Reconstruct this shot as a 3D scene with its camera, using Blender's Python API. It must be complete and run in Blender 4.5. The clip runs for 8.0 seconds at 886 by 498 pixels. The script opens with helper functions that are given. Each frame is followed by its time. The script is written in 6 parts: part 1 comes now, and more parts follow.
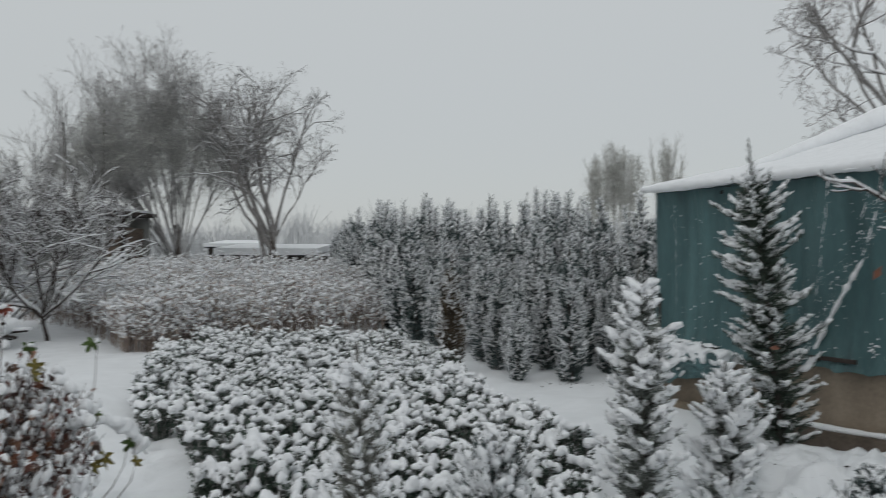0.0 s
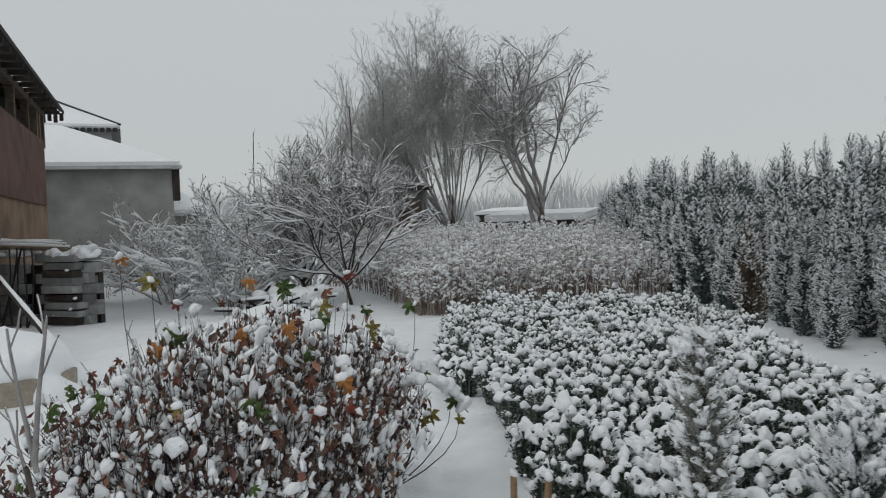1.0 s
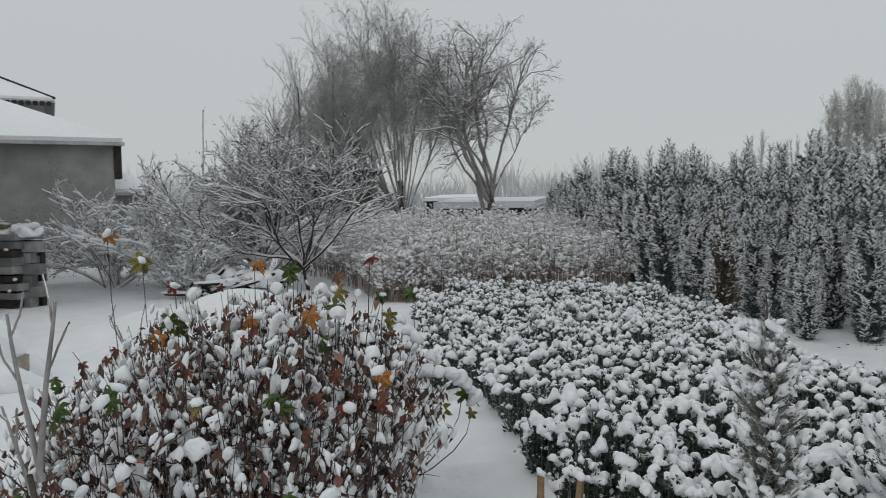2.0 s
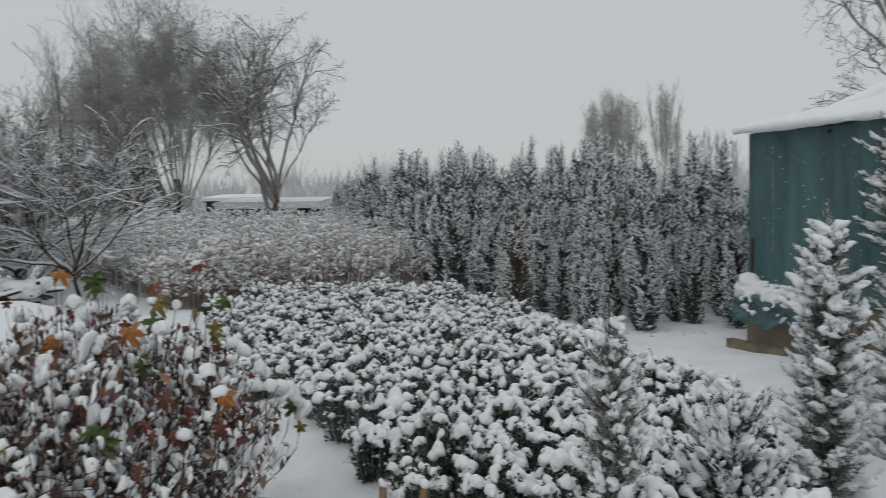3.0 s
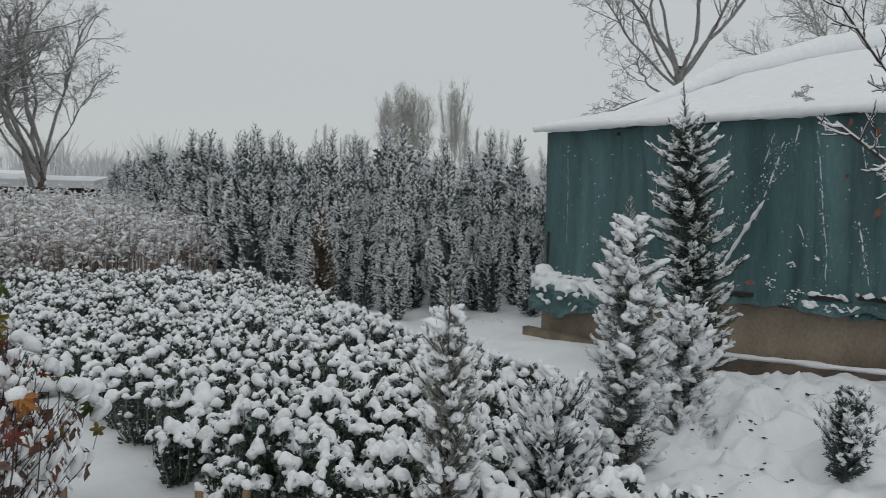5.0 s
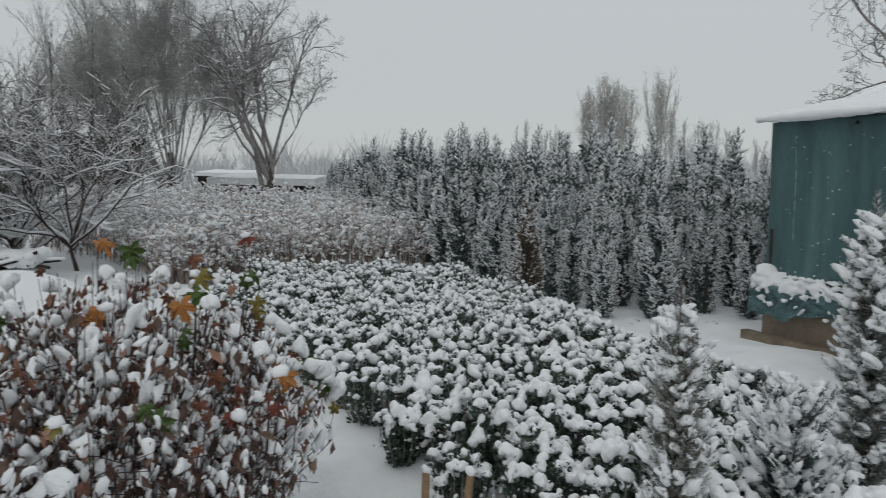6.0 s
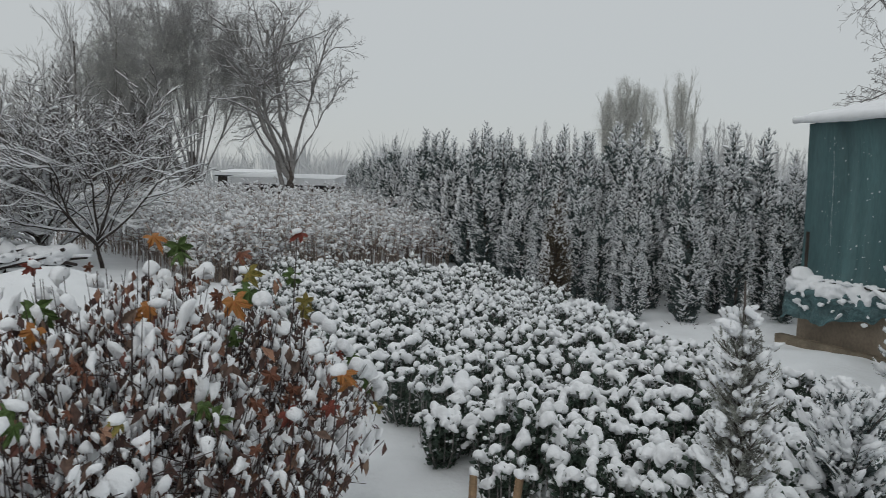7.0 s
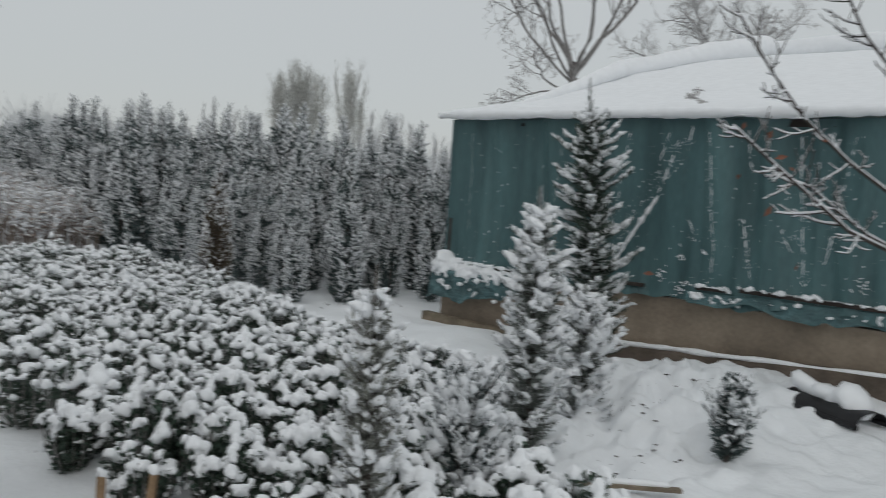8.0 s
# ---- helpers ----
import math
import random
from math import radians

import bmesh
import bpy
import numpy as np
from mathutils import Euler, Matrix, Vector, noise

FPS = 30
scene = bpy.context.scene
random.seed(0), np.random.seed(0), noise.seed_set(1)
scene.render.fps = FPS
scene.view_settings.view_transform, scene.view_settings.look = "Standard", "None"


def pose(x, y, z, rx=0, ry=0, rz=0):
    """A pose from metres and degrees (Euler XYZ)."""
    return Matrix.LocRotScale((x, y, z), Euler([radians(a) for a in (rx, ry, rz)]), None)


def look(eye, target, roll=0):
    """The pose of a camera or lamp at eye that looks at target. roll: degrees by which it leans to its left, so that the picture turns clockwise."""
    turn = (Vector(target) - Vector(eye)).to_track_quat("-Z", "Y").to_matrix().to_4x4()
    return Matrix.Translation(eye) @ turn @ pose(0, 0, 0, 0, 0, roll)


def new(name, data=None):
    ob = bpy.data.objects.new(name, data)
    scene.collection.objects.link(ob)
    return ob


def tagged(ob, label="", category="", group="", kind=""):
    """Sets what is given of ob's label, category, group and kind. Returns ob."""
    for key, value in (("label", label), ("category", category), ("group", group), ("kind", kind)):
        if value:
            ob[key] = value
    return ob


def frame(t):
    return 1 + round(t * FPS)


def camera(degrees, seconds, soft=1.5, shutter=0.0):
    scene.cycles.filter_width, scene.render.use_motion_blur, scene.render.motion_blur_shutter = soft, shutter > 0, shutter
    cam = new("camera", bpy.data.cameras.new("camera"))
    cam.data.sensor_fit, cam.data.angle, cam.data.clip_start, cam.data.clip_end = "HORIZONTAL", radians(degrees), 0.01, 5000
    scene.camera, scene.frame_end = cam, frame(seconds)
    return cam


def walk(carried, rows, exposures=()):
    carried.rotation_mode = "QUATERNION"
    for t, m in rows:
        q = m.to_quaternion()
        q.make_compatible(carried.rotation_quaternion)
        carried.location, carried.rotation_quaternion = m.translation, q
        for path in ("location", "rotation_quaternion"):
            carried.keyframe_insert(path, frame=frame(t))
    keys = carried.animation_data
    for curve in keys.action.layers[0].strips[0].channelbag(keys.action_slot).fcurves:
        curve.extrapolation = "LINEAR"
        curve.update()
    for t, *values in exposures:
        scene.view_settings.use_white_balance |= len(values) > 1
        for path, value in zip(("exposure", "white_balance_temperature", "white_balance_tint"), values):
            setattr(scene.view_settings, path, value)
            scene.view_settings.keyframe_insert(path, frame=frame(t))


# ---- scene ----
cam = camera(59.9, 8.0, soft=0.3, shutter=0.25)
PATH = [
    (0, (0.397, -0.838, 1.734), (0.318, 1.16, 1.738), 0.2),
    (0.2, (0.332, -0.814, 1.734), (0.086, 1.171, 1.711), -0.4),
    (0.5, (0.271, -0.897, 1.781), (-0.183, 1.05, 1.725), -1.2),
    (1, (0.075, -0.738, 1.712), (-0.664, 1.12, 1.635), -2.1),
    (1.2, (-0.051, -0.67, 1.688), (-0.803, 1.181, 1.592), -2.0),
    (2.3, (-0.58, -0.6, 1.7), (-1.048, 1.341, 1.585), -0.8),
    (2.5, (-0.665, -0.587, 1.709), (-1.036, 1.375, 1.593), -1.1),
    (3, (-0.742, -0.496, 1.704), (-0.778, 1.5, 1.581), -0.8),
    (3.5, (-0.875, -0.43, 1.7), (-0.513, 1.532, 1.564), -0.4),
    (4, (-1.005, -0.36, 1.693), (-0.392, 1.539, 1.561), 0.1),
    (4.2, (-1.042, -0.337, 1.691), (-0.394, 1.55, 1.56), 0.3),
    (5.3, (-0.907, -0.351, 1.676), (-0.5, 1.601, 1.519), 1.5),
    (5.5, (-0.935, -0.366, 1.676), (-0.606, 1.6, 1.514), 1.3),
    (6, (-1.05, -0.352, 1.677), (-1.053, 1.641, 1.509), 1.0),
    (6.5, (-1.157, -0.364, 1.682), (-1.253, 1.626, 1.512), 0.8),
    (7, (-1.206, -0.291, 1.655), (-1.25, 1.701, 1.489), 1.4),
    (7.5, (-1.182, -0.2, 1.609), (-0.89, 1.772, 1.458), 2.3),
    (8, (-1.075, -0.295, 1.67), (-0.299, 1.539, 1.496), 3.9),
]
walk(cam, [(t, look(eye, target, roll)) for t, eye, target, roll in PATH])

# ---------------------------------------------------------------- world and light
world = bpy.data.worlds.new("overcast_sky")
scene.world = world
world.use_nodes = True
wn, wl = world.node_tree.nodes, world.node_tree.links
sky = wn.new("ShaderNodeTexSky")
sky.sky_type, sky.sun_disc = "NISHITA", False
sky.sun_elevation, sky.sun_rotation = radians(28), radians(200)
coord, sep, ramp, mix = wn.new("ShaderNodeTexCoord"), wn.new("ShaderNodeSeparateXYZ"), wn.new("ShaderNodeMapRange"), wn.new("ShaderNodeMixRGB")
scale_sky, tint = wn.new("ShaderNodeMixRGB"), wn.new("ShaderNodeVectorMath")
# cloud cover: about twice as bright overhead as at the horizon
ramp.inputs["From Min"].default_value, ramp.inputs["From Max"].default_value = -0.05, 1.0
ramp.inputs["To Min"].default_value, ramp.inputs["To Max"].default_value = 4.75, 6.1
tint.operation = "MULTIPLY"
tint.inputs[1].default_value = (0.955, 1.0, 1.012)
mix.inputs["Fac"].default_value = 0.94
wl.new(coord.outputs["Generated"], sep.inputs[0])
wl.new(sep.outputs["Z"], ramp.inputs["Value"])
wl.new(ramp.outputs[0], tint.inputs[0])
wl.new(sky.outputs[0], mix.inputs["Color1"])
wl.new(tint.outputs[0], mix.inputs["Color2"])
wl.new(mix.outputs[0], wn["Background"].inputs["Color"])
wn["Background"].inputs["Strength"].default_value = 0.108

sun_data = bpy.data.lights.new("sun", "SUN")
sun_data.energy, sun_data.angle, sun_data.color = 0.30, radians(40), (1.0, 0.97, 0.93)
sun = new("sun", sun_data)
sun.matrix_world = look((0, 0, 30), (9, 22, 0))
scene.view_settings.exposure = 0.0


# ---------------------------------------------------------------- materials
def material(name, base, rough=0.7, vary=0.25, scale=6.0, fine=60.0, bump=0.3, dist=0.01, second=None, per="", metal=0.0, spec=0.3, stretch=None):
    """Base colour mottled at two scales, with relief; per: 'object' or 'island' shifts the tone piece by piece."""
    m = bpy.data.materials.new(name)
    m.use_nodes = True
    n, l = m.node_tree.nodes, m.node_tree.links
    b = n["Principled BSDF"]
    b.inputs["Roughness"].default_value, b.inputs["Metallic"].default_value = rough, metal
    b.inputs["Specular IOR Level"].default_value = spec
    tc = n.new("ShaderNodeTexCoord")
    big, small = n.new("ShaderNodeTexNoise"), n.new("ShaderNodeTexNoise")
    big.inputs["Scale"].default_value, small.inputs["Scale"].default_value = scale, fine
    big.inputs["Detail"].default_value, small.inputs["Detail"].default_value = 5.0, 3.0
    place = tc.outputs["Object"]
    if stretch:
        mp = n.new("ShaderNodeMapping")
        mp.inputs["Scale"].default_value = stretch
        l.new(place, mp.inputs["Vector"])
        place = mp.outputs[0]
    l.new(place, big.inputs["Vector"])
    l.new(place, small.inputs["Vector"])
    blend = n.new("ShaderNodeMixRGB")
    dark = tuple(c * (1 - vary) for c in base) if second is None else second
    light = tuple(min(1.0, c * (1 + vary * 0.6)) for c in base)
    blend.inputs["Color1"].default_value, blend.inputs["Color2"].default_value = (*dark, 1), (*light, 1)
    step = n.new("ShaderNodeMapRange")
    step.inputs["From Min"].default_value, step.inputs["From Max"].default_value = 0.32, 0.68
    l.new(big.outputs["Fac"], step.inputs["Value"])
    l.new(step.outputs[0], blend.inputs["Fac"])
    grain = n.new("ShaderNodeMixRGB")
    grain.blend_type = "OVERLAY"
    grain.inputs["Fac"].default_value = min(1.0, vary)
    l.new(blend.outputs[0], grain.inputs["Color1"])
    l.new(small.outputs["Fac"], grain.inputs["Color2"])
    out = grain.outputs[0]
    if per:
        hsv = n.new("ShaderNodeHueSaturation")
        src = n.new("ShaderNodeObjectInfo") if per == "object" else n.new("ShaderNodeNewGeometry")
        rnd = src.outputs["Random"] if per == "object" else src.outputs["Random Per Island"]
        val, hue = n.new("ShaderNodeMapRange"), n.new("ShaderNodeMapRange")
        val.inputs["To Min"].default_value, val.inputs["To Max"].default_value = 0.6, 1.4
        hue.inputs["To Min"].default_value, hue.inputs["To Max"].default_value = 0.48, 0.52
        l.new(rnd, val.inputs["Value"])
        l.new(rnd, hue.inputs["Value"])
        l.new(val.outputs[0], hsv.inputs["Value"])
        l.new(hue.outputs[0], hsv.inputs["Hue"])
        l.new(out, hsv.inputs["Color"])
        out = hsv.outputs[0]
    l.new(out, b.inputs["Base Color"])
    if bump:
        bp, add = n.new("ShaderNodeBump"), n.new("ShaderNodeMath")
        add.operation = "ADD"
        l.new(big.outputs["Fac"], add.inputs[0])
        l.new(small.outputs["Fac"], add.inputs[1])
        l.new(add.outputs[0], bp.inputs["Height"])
        bp.inputs["Strength"].default_value, bp.inputs["Distance"].default_value = bump, dist
        l.new(bp.outputs[0], b.inputs["Normal"])
    return m


SNOW = material("snow", (0.87, 0.885, 0.905), 0.75, 0.04, 9, 90, 0.45, 0.012, spec=0.2)
SNOW_GROUND = material("snow_ground", (0.81, 0.828, 0.848), 0.75, 0.05, 3.0, 22, 0.35, 0.03, spec=0.2)
FROST = material("frosted_snow", (0.87, 0.88, 0.90), 0.8, 0.10, 14, 120, 0.5, 0.01, spec=0.2)
BOX_LEAF = material("box_leaf", (0.050, 0.078, 0.055), 0.45, 0.35, 8, 80, 0.15, 0.004, per="island", spec=0.45)
CYPRESS = material("cypress_scale", (0.095, 0.125, 0.122), 0.6, 0.35, 5, 60, 0.2, 0.004, per="island")
CYPRESS_BROWN = material("browned_cypress", (0.12, 0.095, 0.068), 0.7, 0.35, 5, 60, 0.2, 0.004, per="island")
JUNIPER = material("juniper_scale", (0.21, 0.23, 0.21), 0.6, 0.3, 6, 60, 0.2, 0.004, per="island")
JUNIPER_GREY = material("grey_juniper_scale", (0.29, 0.295, 0.265), 0.65, 0.3, 6, 60, 0.2, 0.004, per="island")
SPRUCE = material("spruce_needles", (0.072, 0.098, 0.076), 0.6, 0.35, 5, 60, 0.2, 0.004, per="island")
BARK = material("bark", (0.105, 0.088, 0.078), 0.9, 0.4, 7, 50, 0.8, 0.02)
WET_BARK = material("wet_bark", (0.062, 0.05, 0.045), 0.8, 0.4, 9, 60, 0.6, 0.01)
# both twig tones lightened in colour for haze over the farther trees
TWIG = material("twig", (0.29, 0.277, 0.27), 0.85, 0.3, 9, 70, 0.3, 0.004)
TWIG_GREY = material("grey_twig", (0.40, 0.392, 0.388), 0.85, 0.3, 5, 60, 0.2, 0.004)
# haze put into the colour: two tones paled for distance
HAZE_GREY = material("haze_grey_twig", (0.54, 0.54, 0.545), 0.85, 0.25, 3, 50, 0.2, 0.004)
HAZE_YELLOW = material("haze_yellow_twig", (0.56, 0.555, 0.53), 0.85, 0.25, 3, 50, 0.2, 0.004)
DRY_STEM = material("dry_stem", (0.29, 0.235, 0.205), 0.85, 0.35, 5, 50, 0.2, 0.004, per="island")
DRY_LEAF = material("withered_leaf", (0.13, 0.082, 0.066), 0.75, 0.55, 12, 90, 0.4, 0.004, per="island")
RUSSET_LEAF = material("russet_leaf", (0.235, 0.115, 0.085), 0.7, 0.4, 12, 90, 0.4, 0.004, per="island")
DRY_HEAD = material("dry_seed_head", (0.47, 0.39, 0.345), 0.8, 0.4, 12, 90, 0.4, 0.004, per="island")
RED_STEM = material("shrub_stem", (0.060, 0.044, 0.042), 0.7, 0.3, 12, 90, 0.2, 0.003, per="island")
FILM = material("teal_film", (0.078, 0.152, 0.158), 0.42, 0.30, 1.6, 26, 0.35, 0.02, second=(0.046, 0.094, 0.10), spec=0.4, stretch=(2.2, 2.2, 0.35))
FILM_LIGHT = material("pale_film", (0.085, 0.165, 0.175), 0.4, 0.45, 5, 40, 0.7, 0.03, spec=0.4)
PLASTER = material("tan_plaster", (0.30, 0.245, 0.19), 0.9, 0.32, 2.2, 40, 0.5, 0.012, stretch=(1, 1, 0.7))
FOOTING = material("wet_concrete", (0.125, 0.10, 0.08), 0.85, 0.4, 3, 40, 0.6, 0.015)
WOOD = material("weathered_wood", (0.165, 0.13, 0.10), 0.85, 0.4, 5, 60, 0.5, 0.006, per="object")
WOOD_DARK = material("dark_wood", (0.055, 0.045, 0.04), 0.85, 0.4, 5, 60, 0.5, 0.008, per="object")
GREY_WALL = material("grey_render", (0.34, 0.345, 0.33), 0.9, 0.25, 1.2, 30, 0.4, 0.01)
MUD = material("mud_brick", (0.235, 0.165, 0.115), 0.95, 0.35, 1.6, 24, 0.7, 0.02)
MUD_RED = material("red_brown_panel", (0.135, 0.075, 0.06), 0.8, 0.35, 1.4, 24, 0.5, 0.015)
BLOCK = material("concrete_block", (0.27, 0.275, 0.275), 0.95, 0.3, 5, 60, 0.7, 0.01, per="object")
DARK_METAL = material("dark_metal", (0.035, 0.037, 0.04), 0.5, 0.3, 8, 60, 0.2, 0.003, metal=0.4)
BLACK_PLASTIC = material("black_plastic", (0.018, 0.018, 0.02), 0.45, 0.3, 8, 60, 0.2, 0.004)
CREAM = material("snowy_concrete_rim", (0.33, 0.29, 0.24), 0.9, 0.3, 6, 50, 0.5, 0.01)
LEAF_ORANGE = material("maple_leaf_orange", (0.33, 0.12, 0.04), 0.6, 0.45, 18, 90, 0.3, 0.004, second=(0.25, 0.13, 0.03))
LEAF_RED = material("maple_leaf_red", (0.20, 0.05, 0.035), 0.6, 0.4, 18, 90, 0.3, 0.004)
LEAF_YELLOW = material("maple_leaf_yellow", (0.27, 0.20, 0.055), 0.6, 0.45, 14, 90, 0.3, 0.004, second=(0.12, 0.14, 0.04))
LEAF_GREEN = material("maple_leaf_green", (0.085, 0.135, 0.04), 0.6, 0.4, 14, 90, 0.3, 0.004)
LEAF_PINK = material("maple_leaf_faded", (0.45, 0.27, 0.19), 0.65, 0.3, 14, 90, 0.3, 0.004)
LEAF_BROWN = material("maple_leaf_brown", (0.19, 0.08, 0.05), 0.65, 0.4, 14, 90, 0.3, 0.004)


# ---------------------------------------------------------------- mesh tools
class Mesher:
    """Collects vertices and faces, many copies at a time, for one mesh."""

    def __init__(self):
        self.v, self.f, self.m, self.count = [], [], [], 0

    def add(self, verts, faces, mat=0):
        verts = np.asarray(verts, dtype=np.float64).reshape(-1, 3)
        faces = np.asarray(faces, dtype=np.int64)
        self.f.append(faces + self.count)
        self.m.append(np.full(len(faces), mat))
        self.v.append(verts)
        self.count += len(verts)

    def stamp(self, verts, faces, turns, places, mat=0):
        """Copies of a small shape: turns (n, 3, 3) scale and rotate it, places (n, 3) move it."""
        turns, places = np.asarray(turns), np.asarray(places)
        n, k = len(places), len(verts)
        if n == 0:
            return
        allv = np.einsum("nij,kj->nki", turns, np.asarray(verts)) + places[:, None, :]
        allf = (np.asarray(faces)[None] + (np.arange(n) * k)[:, None, None]).reshape(-1, len(faces[0]))
        self.add(allv.reshape(-1, 3), allf, mat)

    def tube(self, points, radii, sides=5, mat=0):
        p, r = np.asarray(points, dtype=float), np.asarray(radii, dtype=float)
        t = np.gradient(p, axis=0)
        t /= np.linalg.norm(t, axis=1)[:, None] + 1e-9
        ref = np.where(np.abs(t[:, 2:3]) > 0.9, np.array([[1.0, 0, 0]]), np.array([[0, 0, 1.0]]))
        a = np.cross(t, ref)
        a /= np.linalg.norm(a, axis=1)[:, None] + 1e-9
        b = np.cross(t, a)
        w = np.arange(sides) * 2 * math.pi / sides
        ring = p[:, None] + r[:, None, None] * (np.cos(w)[None, :, None] * a[:, None] + np.sin(w)[None, :, None] * b[:, None])
        i, j = np.meshgrid(np.arange(len(p) - 1), np.arange(sides), indexing="ij")
        jj = (j + 1) % sides
        quads = np.stack([i * sides + j, i * sides + jj, (i + 1) * sides + jj, (i + 1) * sides + j], -1).reshape(-1, 4)
        self.add(ring.reshape(-1, 3), quads, mat)

    def box(self, x0, y0, z0, x1, y1, z1, mat=0, m=None):
        v = np.array([(x, y, z) for x in (x0, x1) for y in (y0, y1) for z in (z0, z1)], dtype=float)
        if m is not None:
            v = v @ np.array(m.to_3x3()).T + np.array(m.translation)
        self.add(v, [(0, 1, 3, 2), (4, 6, 7, 5), (0, 4, 5, 1), (2, 3, 7, 6), (0, 2, 6, 4), (1, 5, 7, 3)], mat)

    def mesh(self, name, materials, smooth=True):
        me = bpy.data.meshes.new(name)
        v = np.concatenate(self.v)
        loops = np.concatenate([f.ravel() for f in self.f])
        sizes = np.concatenate([np.full(len(f), f.shape[1]) for f in self.f])
        me.vertices.add(len(v))
        me.vertices.foreach_set("co", v.ravel())
        me.loops.add(len(loops))
        me.loops.foreach_set("vertex_index", loops.astype(np.int32))
        me.polygons.add(len(sizes))
        me.polygons.foreach_set("loop_start", np.concatenate([[0], np.cumsum(sizes)[:-1]]).astype(np.int32))
        me.polygons.foreach_set("material_index", np.concatenate(self.m).astype(np.int32))
        me.polygons.foreach_set("use_smooth", np.full(len(sizes), smooth))
        for mat in materials:
            me.materials.append(mat)
        me.update(calc_edges=True)
        me.validate()
        return me


def thing(name, label, category, group="", kind="", at=(0, 0, 0)):
    ob = new(name)
    ob.empty_display_size = 0.1
    ob.location = at
    return tagged(ob, label, category, group, kind)


def part(name, mesher, materials, parent, label="", smooth=True):
    mats = materials if isinstance(materials, (list, tuple)) else [materials]
    ob = new(name, mesher.mesh(name, mats, smooth))
    ob.parent = parent
    return tagged(ob, label, kind="stuff" if name in LOOSE else "")


def shared(name, data, parent, m, label=""):
    ob = new(name, data)
    ob.parent = parent
    ob.matrix_basis = m
    return tagged(ob, label, kind="stuff" if name in LOOSE else "")


# parts made of countless tiny pieces
LOOSE = ("snow", "crease_snow", "skirt_snow", "corner_snow", "foliage", "crown", "brushwood", "leaf_litter", "clinging_flakes", "blades", "heaped_snow", "strap")


def bevelled(sx, sy, sz, bevel, mats, name="block"):
    bm = bmesh.new()
    bmesh.ops.create_cube(bm, size=1.0)
    bmesh.ops.scale(bm, vec=(sx, sy, sz), verts=bm.verts)
    bmesh.ops.bevel(bm, geom=bm.edges[:], offset=bevel, segments=1, affect="EDGES")
    me = bpy.data.meshes.new(name)
    bm.to_mesh(me)
    bm.free()
    for mat in mats:
        me.materials.append(mat)
    return me


def hash01(i, j, seed):
    h = np.sin(i * 127.1 + j * 311.7 + seed * 74.7) * 43758.5453
    return h - np.floor(h)


def vnoise(x, y, seed=0.0):
    """Smooth value noise, -1 to 1."""
    x, y = np.asarray(x, dtype=float), np.asarray(y, dtype=float)
    i, j = np.floor(x), np.floor(y)
    u, v = x - i, y - j
    u, v = u * u * (3 - 2 * u), v * v * (3 - 2 * v)
    a, b = hash01(i, j, seed), hash01(i + 1, j, seed)
    c, d = hash01(i, j + 1, seed), hash01(i + 1, j + 1, seed)
    return 2 * ((a * (1 - u) + b * u) * (1 - v) + (c * (1 - u) + d * u) * v) - 1


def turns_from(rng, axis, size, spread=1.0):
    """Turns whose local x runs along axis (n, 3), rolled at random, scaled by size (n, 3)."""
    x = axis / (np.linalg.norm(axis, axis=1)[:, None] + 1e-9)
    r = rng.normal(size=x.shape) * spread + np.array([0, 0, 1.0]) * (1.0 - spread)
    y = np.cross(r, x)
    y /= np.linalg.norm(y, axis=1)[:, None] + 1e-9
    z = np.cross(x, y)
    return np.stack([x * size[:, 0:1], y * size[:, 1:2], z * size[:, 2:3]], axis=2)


def turns_facing(axis, normal, size):
    """Turns whose local x runs along axis (n, 3) and whose local z leans to normal (n, 3)."""
    x = axis / (np.linalg.norm(axis, axis=1)[:, None] + 1e-9)
    y = np.cross(normal, x)
    y /= np.linalg.norm(y, axis=1)[:, None] + 1e-9
    z = np.cross(x, y)
    return np.stack([x * size[:, 0:1], y * size[:, 1:2], z * size[:, 2:3]], axis=2)


def ico(subdiv):
    bm = bmesh.new()
    bmesh.ops.create_icosphere(bm, subdivisions=subdiv, radius=1.0)
    bm.verts.ensure_lookup_table()
    v = np.array([x.co[:] for x in bm.verts])
    f = np.array([[w.index for w in x.verts] for x in bm.faces])
    bm.free()
    return v, f


ICO1, ICO2, ICO3 = ico(1), ico(2), ico(3)
OCTA = (np.array([(1, 0, 0), (-1, 0, 0), (0, 1, 0), (0, -1, 0), (0, 0, 1), (0, 0, -0.6)], dtype=float),
        np.array([(0, 2, 4), (2, 1, 4), (1, 3, 4), (3, 0, 4), (2, 0, 5), (1, 2, 5), (3, 1, 5), (0, 3, 5)]))


